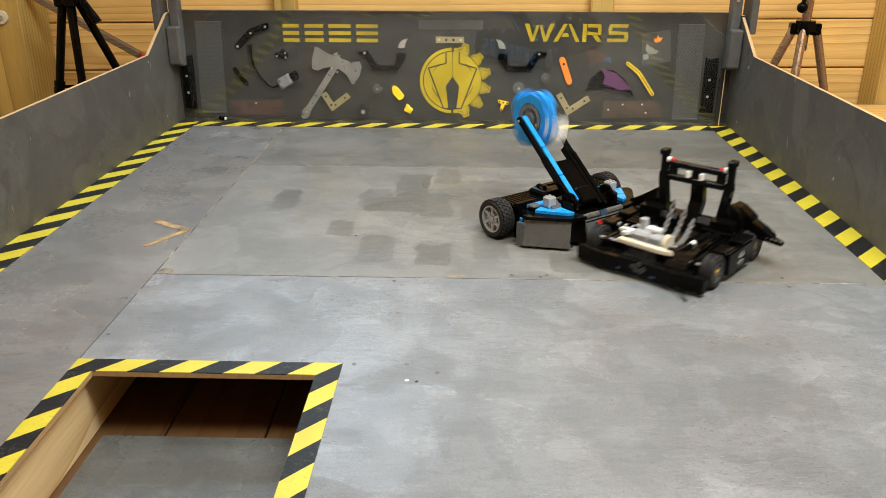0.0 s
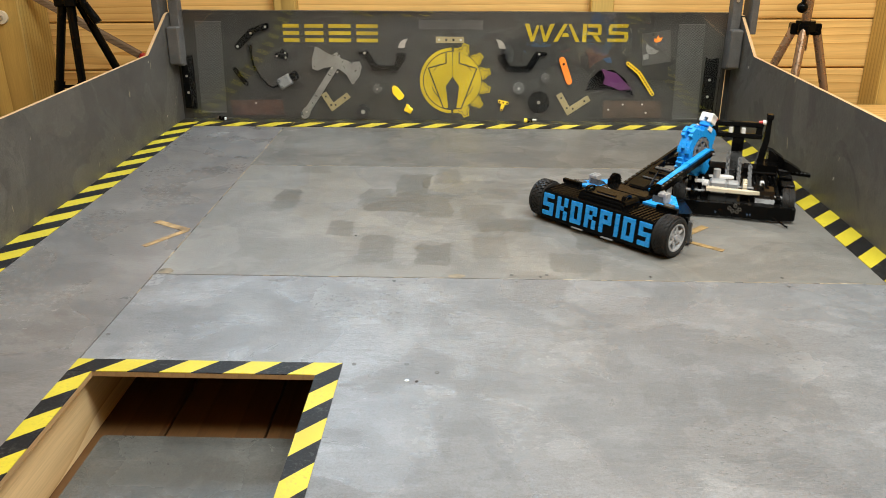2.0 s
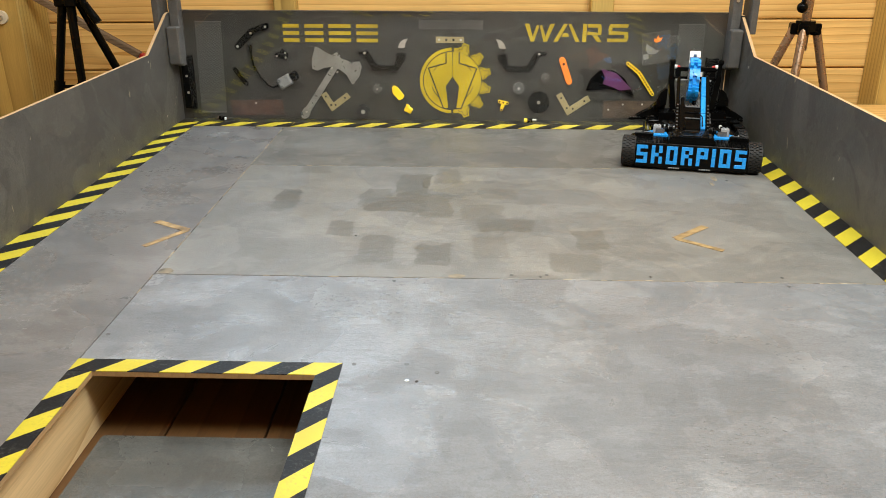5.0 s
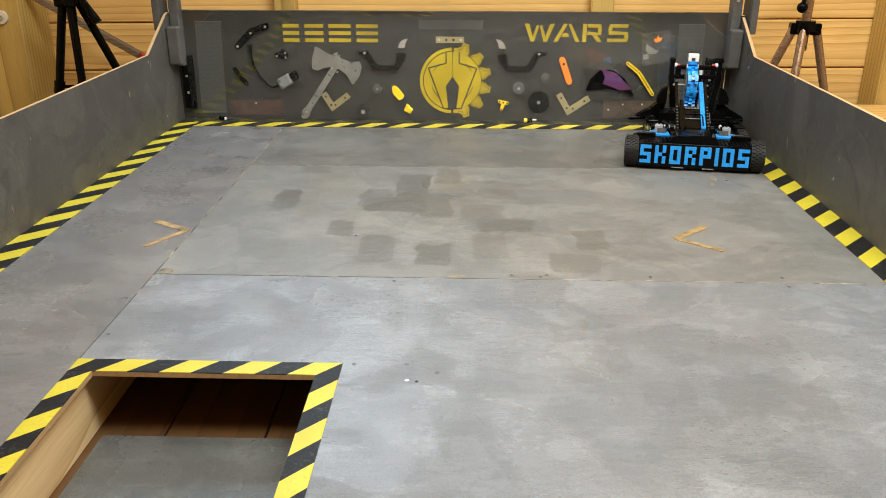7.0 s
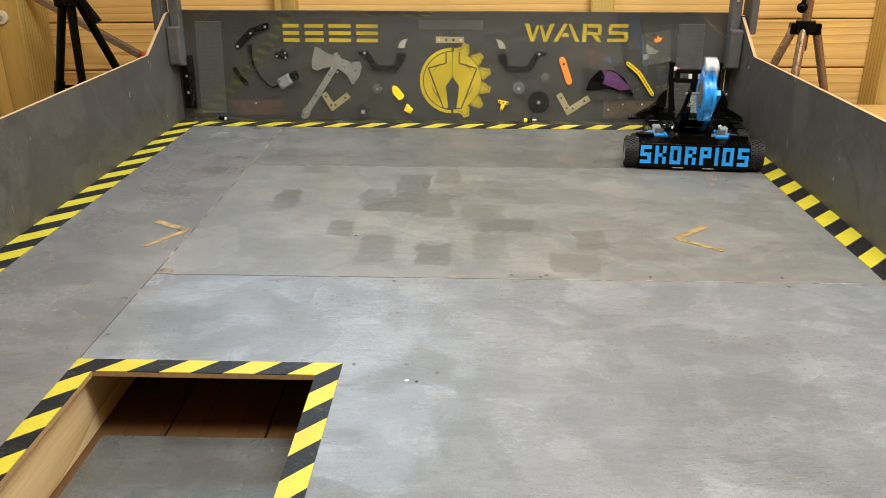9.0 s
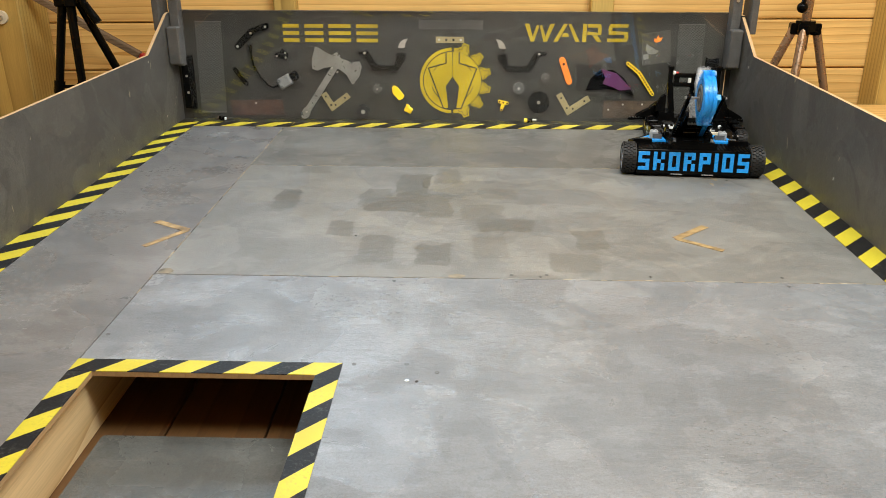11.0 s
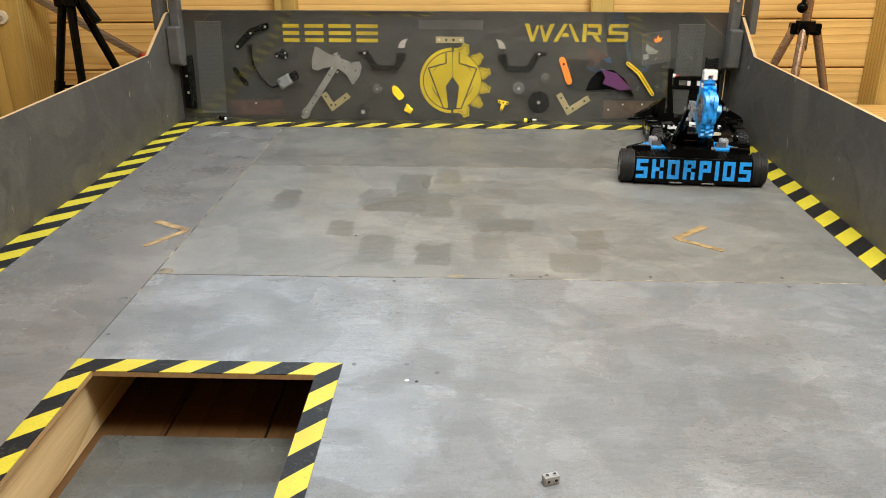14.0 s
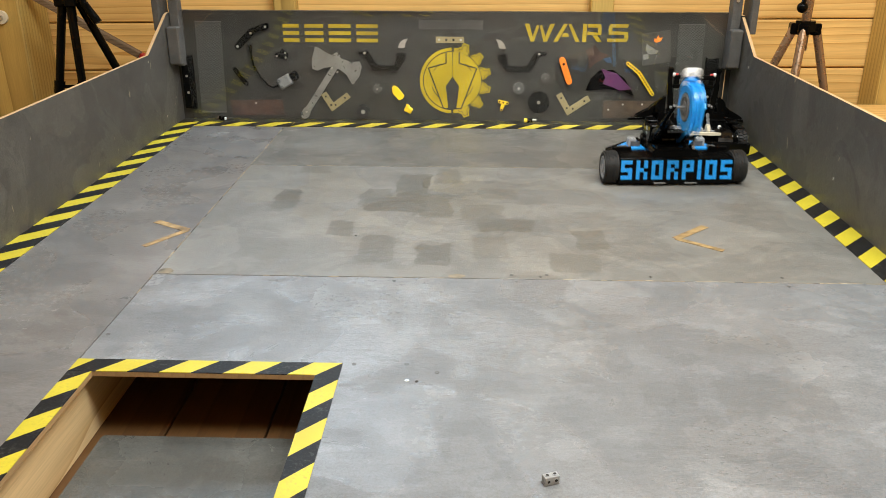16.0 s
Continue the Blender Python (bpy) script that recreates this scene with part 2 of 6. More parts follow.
BROWN_ABS = plain("scuffed_black_plastic", (0.0062, 0.005, 0.004), 0.17, vary=0.3, scale=40, relief=0, spec=0.15)
BLUE_ABS = plain("azure_plastic", (0.015, 0.30, 0.80), 0.3, vary=0.06, scale=60, relief=0.05)
NAVY_ABS = plain("dark_azure_plastic", (0.03, 0.055, 0.10), 0.35, vary=0.1, relief=0.05)
GREY_ABS = plain("dark_grey_plastic", (0.078, 0.081, 0.082), 0.3, vary=0.1, relief=0.05)
LIGHT_ABS = plain("light_grey_plastic", (0.33, 0.34, 0.35), 0.32, vary=0.08, relief=0.05)
WHITE_ABS = plain("white_plastic", (0.80, 0.80, 0.79), 0.35, vary=0.05, relief=0.05)
CREAM_ABS = plain("cream_plastic", (0.70, 0.64, 0.50), 0.4, vary=0.05, relief=0.05)
RED_ABS = plain("red_plastic", (0.50, 0.02, 0.015), 0.3, vary=0.06, relief=0.05)
YELLOW_ABS = plain("yellow_plastic", (0.80, 0.52, 0.01), 0.32, vary=0.06, relief=0.05)
ORANGE_ABS = plain("orange_plastic", (0.82, 0.20, 0.02), 0.35, vary=0.06, relief=0.05)
PURPLE_ABS = plain("purple_plastic", (0.075, 0.017, 0.068), 0.4, vary=0.1, relief=0.05)
RUBBER = plain("tyre_rubber", (0.017, 0.0165, 0.016), 0.62, vary=0.2, scale=50, relief=0.2, spec=0.3)
RIM_GREY = plain("silver_grey_rim", (0.40, 0.41, 0.43), 0.35, metal=0.15, vary=0.06, relief=0.05)
STEEL = plain("brushed_steel", (0.52, 0.50, 0.46), 0.38, metal=0.85, vary=0.15, scale=90)
ALU = plain("dull_aluminium", (0.33, 0.328, 0.31), 0.34, metal=0.75, vary=0.18, scale=70, relief=0.35)
BRASSY = plain("yellowed_zinc", (0.33, 0.27, 0.14), 0.45, metal=0.5, vary=0.15, scale=50)
RUST = plain("rusty_sheet", (0.056, 0.028, 0.018), 0.7, metal=0.1, vary=0.5, scale=190, relief=0.4)
BROWN_PLATE = plain("brown_board", (0.050, 0.032, 0.020), 0.55, vary=0.4, scale=170)
BRONZE = plain("bronze_tube", (0.34, 0.23, 0.15), 0.30, metal=0.75, vary=0.1, scale=60)
DARK_GAP = plain("dark_groove", (0.010, 0.008, 0.006), 0.9, vary=0.3)
FILLER = plain("wood_filler", (0.34, 0.28, 0.19), 0.8, vary=0.4, scale=120)
OLD_FILLER = plain("rubbed_filler", (0.22, 0.185, 0.13), 0.7, vary=0.5, scale=220)
TAN_TAPE = plain("tan_masking_tape", (0.30, 0.20, 0.085), 0.6, vary=0.6, scale=260)


def clear_sheet():
    m, nt, bs = shader("clear_polycarbonate")
    bs.inputs["Base Color"].default_value = (0.97, 0.98, 0.97, 1)
    bs.inputs["Transmission Weight"].default_value = 1.0
    bs.inputs["IOR"].default_value = 1.47
    n = node(nt, "ShaderNodeTexNoise", Scale=4.0, Detail=5.0)
    nt.links.new(mapped(nt), n.inputs["Vector"])
    r = ramp(nt, n.outputs[0], [(0.5, 0.0), (0.9, 0.02)])
    nt.links.new(r.outputs[0], bs.inputs["Roughness"])
    return m


def mesh_screen():
    """Expanded metal: a diamond lattice with real holes."""
    m, nt, bs = shader("expanded_metal")
    bs.inputs["Base Color"].default_value = (0.11, 0.107, 0.10, 1)
    bs.inputs["Metallic"].default_value, bs.inputs["Roughness"].default_value = 0.3, 0.4
    return m


CLEAR = clear_sheet()
LATTICE = mesh_screen()


# ---- builders ----
def box(bm, x0, x1, y0, y1, z0, z1, bev=0.0, m=None, slot=0):
    made = bmesh.ops.create_cube(bm, size=1.0)["verts"]
    t = Matrix.Translation(((x0 + x1) / 2, (y0 + y1) / 2, (z0 + z1) / 2)) @ Matrix.Diagonal((abs(x1 - x0), abs(y1 - y0), abs(z1 - z0), 1))
    bmesh.ops.transform(bm, matrix=(m @ t) if m else t, verts=made)
    faces = {f for v in made for f in v.link_faces}
    for f in faces:
        f.material_index = slot
    if bev:
        edges = list({e for v in made for e in v.link_edges})
        bmesh.ops.bevel(bm, geom=edges, offset=bev, segments=1, affect="EDGES", profile=0.5, material=slot)
    return bm


def prism(bm, pts, a, b, axis="y", m=None, slot=0):
    """A polygon drawn in the plane across axis, thick from a to b."""
    def place(u, v, w):
        p = {"x": (w, u, v), "y": (u, w, v), "z": (u, v, w)}[axis]
        return m @ Vector(p) if m else Vector(p)
    lo = [bm.verts.new(place(u, v, a)) for u, v in pts]
    hi = [bm.verts.new(place(u, v, b)) for u, v in pts]
    n = len(pts)
    fs = [bm.faces.new(lo[::-1]), bm.faces.new(hi)]
    for i in range(n):
        fs.append(bm.faces.new((lo[i], lo[(i + 1) % n], hi[(i + 1) % n], hi[i])))
    for f in fs:
        f.material_index = slot
    bmesh.ops.recalc_face_normals(bm, faces=fs)
    return bm


def rod(bm, p, q, r0, r1=None, seg=14, slot=0, m=None):
    p, q = Vector(p), Vector(q)
    made = bmesh.ops.create_cone(bm, cap_ends=True, segments=seg, radius1=r0, radius2=r0 if r1 is None else r1, depth=(q - p).length)["verts"]
    t = Matrix.Translation((p + q) / 2) @ (q - p).to_track_quat("Z", "Y").to_matrix().to_4x4()
    bmesh.ops.transform(bm, matrix=(m @ t) if m else t, verts=made)
    for f in {f for v in made for f in v.link_faces}:
        f.material_index = slot
    return bm


def ring(bm, r0, r1, a, b, seg=32, axis="x", m=None, slot=0):
    """A flat ring round an axis, from a to b along it."""
    def place(r, k, w):
        u, v = r * math.cos(2 * math.pi * k / seg), r * math.sin(2 * math.pi * k / seg)
        p = {"x": (w, u, v), "y": (u, w, v), "z": (u, v, w)}[axis]
        return m @ Vector(p) if m else Vector(p)
    loops = [[bm.verts.new(place(r, k, w)) for k in range(seg)] for r, w in ((r0, a), (r1, a), (r1, b), (r0, b))]
    fs = []
    for i in range(4):
        p, q = loops[i], loops[(i + 1) % 4]
        for k in range(seg):
            fs.append(bm.faces.new((p[k], p[(k + 1) % seg], q[(k + 1) % seg], q[k])))
    for f in fs:
        f.material_index = slot
    bmesh.ops.recalc_face_normals(bm, faces=fs)
    return bm


def mesh_of(bm, name, mats):
    me = bpy.data.meshes.new(name)
    bm.to_mesh(me)
    bm.free()
    for k in (mats if isinstance(mats, (list, tuple)) else [mats]):
        me.materials.append(k)
    return me


def part(name, bm, mats, parent=None, label="", at=None, smooth=False):
    me = mesh_of(bm, name, mats)
    if smooth:
        for f in me.polygons:
            f.use_smooth = len(f.vertices) == 4
    ob = new(name, me)
    if parent:
        ob.parent = parent
    if at is not None:
        ob.matrix_basis = at
    if label:
        ob["label"] = label
    return ob


def thing(name, label, category, group="", kind="", at=None):
    ob = new(name)
    ob.empty_display_size = 0.05
    if at is not None:
        ob.matrix_basis = at
    return tagged(ob, label, category, group, kind)


B = bmesh.new


# ---- large structure ----
HALF = 0.742            # half the arena's width
SEAM_X, SEAM_1, SEAM_2 = -0.4466, -0.9738, -0.3624
PIT = (-0.417, -0.139, -1.62, -1.272)
FRONT = -1.75
SUB = -0.098            # floor of the shed


def slab_with_hole(bm, x0, x1, y0, y1, z0, z1, hole):
    xs, ys = [x0, hole[0], hole[1], x1], [y0, hole[2], hole[3], y1]
    top = [[bm.verts.new((x, y, z1)) for y in ys] for x in xs]
    low = [[bm.verts.new((x, y, z0)) for y in ys] for x in xs]
    for i in range(3):
        for j in range(3):
            if (i, j) == (1, 1):
                continue
            bm.faces.new((top[i][j], top[i + 1][j], top[i + 1][j + 1], top[i][j + 1]))
            bm.faces.new((low[i][j], low[i][j + 1], low[i + 1][j + 1], low[i + 1][j]))
    def side(i, j, k, l):
        f = bm.faces.new((top[i][j], top[k][l], low[k][l], low[i][j]))
        f.material_index = 1
    for k in range(3):
        side(k, 0, k + 1, 0), side(k, 3, k + 1, 3), side(0, k, 0, k + 1), side(3, k, 3, k + 1)
    side(1, 1, 2, 1), side(1, 2, 2, 2), side(1, 1, 1, 2), side(2, 1, 2, 2)
    bmesh.ops.recalc_face_normals(bm, faces=bm.faces)


def arena_floor():
    floor = thing("floor", "worn grey-painted plywood arena floor with a square pit", "floor", kind="structure")
    g, gx = 0.0014, 0.0008
    for x0, x1, y0, y1 in ((-HALF, SEAM_X - gx, FRONT, 0.085), (SEAM_X + gx, HALF, SEAM_2 + g, 0.085), (SEAM_X + gx, HALF, SEAM_1 + g, SEAM_2 - g)):
        part("floor_panel", box(B(), x0, x1, y0, y1, -0.0065, 0, 0.0006), OLD_FLOOR_PAINT if x0 < -0.7 else BACK_FLOOR_DIMMED if y1 > 0 else MID_FLOOR_DIMMED, floor)
    bm = B()
    slab_with_hole(bm, SEAM_X + gx, HALF, FRONT, SEAM_1 - g, -0.0065, 0, PIT)
    part("floor_panel", bm, [FLOOR_PAINT, PIT_EDGE], floor)
    # dirt and old filler in the joints
    bm = B()
    box(bm, SEAM_X - gx, SEAM_X + gx, FRONT, 0.04, -0.0060, -0.0012)
    box(bm, SEAM_X + gx, HALF, SEAM_1 - g, SEAM_1 + g, -0.0060, -0.0045)
    box(bm, SEAM_X + gx, HALF, SEAM_2 - g, SEAM_2 + g, -0.0060, -0.004)
    part("joint", bm, DARK_GAP, floor)
    bm = B()
    rnd = random.Random(4)
    for k in range(26):
        along = rnd.uniform(-0.95, 0.03) if rnd.random() < 0.75 else rnd.uniform(-1.2, -0.95)
        s = rnd.uniform(0.004, 0.016)
        box(bm, SEAM_X - rnd.uniform(0.0006, 0.0016), SEAM_X + rnd.uniform(0.0006, 0.0016), along, along + s, -0.002, 0.0003)
    for k in range(22):
        y, x = (SEAM_1, rnd.uniform(-0.4, 0.70)) if rnd.random() < 0.35 else (SEAM_2, rnd.uniform(-0.42, 0.45))
        box(bm, x, x + rnd.uniform(0.003, 0.014), y - rnd.uniform(0.0005, 0.0012), y + rnd.uniform(0.0005, 0.0012), -0.002, 0.0003)
    part("filler_crumbs", bm, FILLER, floor)["kind"] = "stuff"
    bm = B()
    # the joint is stopped with filler towards the east wall, and in broken runs at the back
    y = -0.93
    while y < 0.0:
        n = rnd.uniform(0.03, 0.10)
        box(bm, SEAM_X - rnd.uniform(0.0006, 0.0011), SEAM_X + rnd.uniform(0.0006, 0.0011), y, y + n, -0.003, 0.0002)
        y += n + rnd.uniform(0.002, 0.03)
    x = 0.27
    while x < HALF - 0.07:
        n = rnd.uniform(0.02, 0.07)
        box(bm, x, x + n, SEAM_1 - rnd.uniform(0.0007, 0.0015), SEAM_1 + rnd.uniform(0.0007, 0.0015), -0.003, 0.0002)
        x += n + rnd.uniform(0.0, 0.02)
    x = -0.44
    while x < HALF - 0.07:
        n = rnd.uniform(0.01, 0.05)
        box(bm, x, x + n, SEAM_2 - rnd.uniform(0.0006, 0.0013), SEAM_2 + rnd.uniform(0.0006, 0.0013), -0.003, 0.0002)
        x += n + rnd.uniform(0.02, 0.09)
    part("filler_runs", bm, OLD_FILLER, floor)["kind"] = "stuff"
    # knots of filler where a screw was sunk too deep
    for x, y, w, h in ((0.030, -0.966, 0.014, 0.008), (-0.432, -0.962, 0.012, 0.010), (0.575, -0.432, 0.006, 0.016), (0.560, -0.470, 0.004, 0.010)):
        pts = [(x + w * rnd.uniform(0.75, 1.15) * math.cos(radians(a)), y + h * rnd.uniform(0.7, 1.2) * math.sin(radians(a))) for a in range(0, 360, 30)]
        part("filler_patch", prism(B(), pts, -0.0010, 0.0004, "z"), OLD_FILLER, floor, "patch of rubbed wood filler")
    return floor


def stripe_tape(name, x0, x1, y0, y1, along, start, period, shift, label, taper=(0, 0)):
    """Hazard tape lying flat: yellow and black slanting bands. along: 'x' or 'y'."""
    bm = B()
    u0, u1 = (x0, x1) if along == "x" else (y0, y1)
    w0, w1 = (y0, y1) if along == "x" else (x0, x1)
    def quad(a0, a1, b0, b1, slot):
        # a on the w0 edge, b on the w1 edge, mitred at the ends
        off = lambda k, e: (k * e if k >= 0 else -k * (1 - e)) * (w1 - w0)
        cut = lambda u, e: min(max(u, u0 + off(taper[0], e)), u1 - off(taper[1], e))
        a0, a1, b0, b1 = cut(a0, 0), cut(a1, 0), cut(b0, 1), cut(b1, 1)
        if a1 - a0 < 1e-4 and b1 - b0 < 1e-4:
            return
        pts = [(a0, w0), (a1, w0), (b1, w1), (b0, w1)]
        if a1 - a0 < 1e-4:
            pts = pts[1:]
        elif b1 - b0 < 1e-4:
            pts = pts[:3]
        if along == "y":
            pts = [(w, u) for u, w in pts]
        prism(bm, pts, 0.0002, 0.0012, "z", slot=slot)
    k0 = int((u0 - start) / period) - 3
    for k in range(k0, int((u1 - start) / period) + 3):
        s = start + k * period
        quad(s, s + period / 2, s + shift, s + shift + period / 2, 1)
        quad(s + period / 2, s + period, s + shift + period / 2, s + shift + period, 0)
    bmesh.ops.remove_doubles(bm, verts=bm.verts, dist=0.0001)
    return tagged(part(name, bm, [BLACK_TAPE, YELLOW_TAPE]), label, "tape", "hazard tape round the arena")


def tapes():
    say = "yellow and black hazard tape"
    stripe_tape("hazard_tape", -HALF, -HALF + 0.05, FRONT, 0.05, "y", -0.8667, 0.0937, 0.047, say + " on the floor along the side wall")
    stripe_tape("hazard_tape", HALF - 0.05, HALF, FRONT, 0.05, "y", -0.4468, 0.0937, 0.051, say + " on the floor along the side wall")
    stripe_tape("hazard_tape", -HALF + 0.0505, -0.43, 0.0, 0.05, "x", -0.617, 0.0937, 0.045, say + " on the floor below the clear screen")
    stripe_tape("hazard_tape", -0.4295, HALF - 0.0505, 0.0, 0.05, "x", -0.4295, 0.0868, 0.045, say + " on the floor below the clear screen")
    x0, x1, y0, y1 = PIT
    w = 0.0296
    say = "yellow and black hazard tape round the pit's edge"
    stripe_tape("hazard_tape", x0 - w, x1 + w, y1, y1 + w, "x", -0.333, 0.0795, 0.028, say, (0, -0.98))
    stripe_tape("hazard_tape", x1, x1 + w, y0, y1 + w, "y", -1.355, 0.0815, 0.032, say, (0, -1.02))
    stripe_tape("hazard_tape", x0 - w, x0, y0, y1 - 0.0005, "y", -1.340, 0.0800, 0.028, say)


def pit():
    x0, x1, y0, y1 = PIT
    tagged(part("pit_batten", box(B(), x0 - 0.033, x0 - 0.0135, y0 - 0.1, 0.0, SUB + 0.001, -0.0070, 0.001), PINE_Y), "pale pine batten carrying the floor beside the pit", "batten", kind="structure")
    shed = thing("shed_floor", "wooden shed floorboards below the arena, shade darkened into their colour", "floor", kind="structure")
    x = -1.9
    while x < 1.9:
        part("floorboard", box(B(), x, x + 0.127, -3.2, 0.45, SUB - 0.02, SUB, 0.001), SHADE_DARK_WOOD, shed)
        x += 0.130
    # the lowered square of floor, rounded at its corners
    t, lid = 0.012, B()
    a, b, c, d, r = x0 + 0.0045, x1 + 0.03, -1.66, -1.2825, 0.006
    pts = [(a, c), (b, c)]
    for cx, cy, s in ((b - r, d - r, 0), (a + r, d - r, 90)):
        pts += [(cx + r * math.cos(radians(s + q)), cy + r * math.sin(radians(s + q))) for q in (0, 30, 60, 90)]
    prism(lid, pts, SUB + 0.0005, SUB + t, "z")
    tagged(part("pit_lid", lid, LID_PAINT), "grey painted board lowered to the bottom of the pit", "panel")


def side_walls():
    for s, bend in ((-1, -0.122), (1, -0.080)):
        pts = [(FRONT, -0.09), (0.10, -0.09), (0.10, 0.288), (0.045, 0.288), (0.032 if s < 0 else 0.05, 0.285), (bend, 0.205), (FRONT, 0.205)]
        bm = B()
        prism(bm, pts, s * HALF, s * (HALF + 0.0075), "x")
        for f in bm.faces:
            if f.normal.z > 0.3:
                f.material_index = 1
        tagged(part("wall_west" if s < 0 else "wall_east", bm, [WALL_PAINT, PLY_EDGE]), "grey painted plywood side wall with a bare top edge", "wall", kind="structure")


def wall_screws():
    head = rod(B(), (0, 0, 0), (-0.0009, 0, 0), 0.0030, 0.0026, 12)
    rod(head, (-0.0009, 0, 0), (-0.00095, 0, 0), 0.0011, seg=6, slot=1)
    first = tagged(part("wall_screw", head, [STEEL, DARK_GAP], at=pose(HALF - 0.0001, -0.0525, 0.1740)), "bright steel screw in the grey side wall", "screw", "wall screws")
    for x, y, z, turn in ((HALF - 0.0001, -0.020, 0.029, 0), (-HALF + 0.0001, -0.127, 0.190, 180), (-HALF + 0.0001, -0.045, 0.036, 180), (HALF - 0.0001, -0.62, 0.060, 0)):
        copy_thing(first, pose(x, y, z, 0, 0, turn))


def back_wall():
    tagged(part("wall_north", box(B(), -0.748, 0.748, 0.0852, 0.097, -0.09, 0.2915, 0.0008), BACK_PAINT), "dark grey painted plywood back wall", "wall", kind="structure")
    # a flexible sheet, bowed a little towards the arena at its top
    bm = B()
    n, w, thick = 28, 0.7045, 0.004
    bow = lambda z: 0.0455 - 0.01745 * (-0.7 * z + 6.65 * z * z)
    rows = [0.0014 + 0.2945 * k / n for k in range(n + 1)]
    faces = []
    for back in (0.0, thick):
        line = [[bm.verts.new((x, bow(z) + back, z)) for x in (-w, w)] for z in rows]
        for p, q in zip(line, line[1:]):
            faces.append(bm.faces.new((p[0], p[1], q[1], q[0]) if not back else (p[1], p[0], q[0], q[1])))
    for f in faces:
        f.smooth = True
    for x in (-w, w):
        for z0, z1 in zip(rows, rows[1:]):
            q = [bm.verts.new((x, y, z)) for y, z in ((bow(z0), z0), (bow(z0) + thick, z0), (bow(z1) + thick, z1), (bow(z1), z1))]
            bm.faces.new(q if x > 0 else q[::-1])
    for z in (rows[0], rows[-1]):
        q = [bm.verts.new((x, y, z)) for x, y in ((-w, bow(z)), (w, bow(z)), (w, bow(z) + thick), (-w, bow(z) + thick))]
        bm.faces.new(q if z > 0.1 else q[::-1])
    s = part("clear_screen", bm, CLEAR)
    s.visible_shadow = False
    tagged(s, "clear polycarbonate screen standing before the back wall", "screen")
    # strip in the back wall's colour, added to darken the floor behind the screen
    tagged(part("trim", box(B(), -0.741, 0.741, 0.0505, 0.0849, 0.0002, 0.0012), BACK_PAINT), "dark grey strip added over the floor behind the screen", "trim", kind="structure")


def corner_posts():
    for s in (-1, 1):
        post = thing("corner_post", "grey painted timber post slotted for the side wall", "post", "corner posts")
        part("upright", box(B(), s * 0.7555, s * 0.773, 0.02, 0.09, 0.245, 0.62, 0.002), POST_PAINT, post)
        part("upright", box(B(), s * 0.716, s * 0.7405, 0.050, 0.084, 0.150, 0.62, 0.002), POST_PAINT, post)
        part("clamp_block", box(B(), s * 0.709, s * 0.7405, 0.012, 0.0385, 0.160, 0.256, 0.003), POST_PAINT, post)
        part("bolt", rod(B(), (s * 0.727, 0.051, 0.325), (s * 0.727, 0.046, 0.325), 0.004, seg=10), STEEL, post)
        if s > 0:
            part("slat", box(B(), 0.7175, 0.7195, 0.0515, 0.0535, 0.0015, 0.1495), PLY_EDGE, post)


def shed():
    wall = thing("wall_shed", "pine plank wall of a garden shed", "wall", kind="structure")
    tilt = pose(0, 0.42, 0, 0, -0.62, 0)
    z = -0.2035
    while z < 2.1:
        bm = box(B(), -1.95, 1.95, 0, 0.03, -0.0705, 0.0705, 0.004)
        part("plank", bm, PINE_X, wall, at=tilt @ pose(0, 0, z + 0.0705))
        z += 0.1445
    part("backing", box(B(), -1.95, 1.95, 0.452, 0.46, SUB - 0.1, 2.2), SHADE_DARK_WOOD, wall)
    for n, a in (("wall_shed_west", (-1.97, -1.95, -3.2, 0.46)), ("wall_shed_east", (1.95, 1.97, -3.2, 0.46)), ("wall_shed_south", (-1.97, 1.97, -3.22, -3.2))):
        tagged(part(n, box(B(), *a, SUB - 0.1, 2.2), PINE_X), "pine plank wall of a garden shed", "wall", kind="structure")
    tagged(part("ceiling", box(B(), -1.97, 1.97, -3.22, 0.46, 2.1, 2.13), PINE_X), "pine board ceiling of a garden shed", "ceiling", kind="structure")
    say = "sawn timber post against the plank wall"
    for x0, x1, y0 in ((-0.540, -0.472, 0.375), (0.402, 0.470, 0.375), (-1.44, -1.244, 0.25), (-1.312, -1.2600, 0.33), (1.245, 1.40, 0.30)):
        w = (x1 - x0) / 2
        tagged(part("timber_post", box(B(), -w, w, y0, 0.417, SUB + 0.0005, 2.1, 0.004), PINE_Z, at=pose(x0 + w, 0, 0)), say, "post", "posts of the shed")


def shed_window():
    win = thing("window_1", "white painted window in the shed's plank wall", "window", kind="structure")
    x0, x1, z0, z1 = -0.93, 0.21, 0.76, 1.54
    for a, b, c, d in ((x0 - 0.06, x1 + 0.06, z0 - 0.06, z0 - 0.0005), (x0 - 0.06, x1 + 0.06, z1 + 0.0005, z1 + 0.06), (x0 - 0.06, x0 - 0.0005, z0, z1), (x1 + 0.0005, x1 + 0.06, z0, z1)):
        part("window_frame", box(B(), a, b, 0.372, 0.419, c, d, 0.003), WHITE_ABS, win)
    part("window_sill", box(B(), x0 - 0.09, x1 + 0.09, 0.320, 0.419, z0 - 0.085, z0 - 0.0605, 0.004), WHITE_ABS, win)


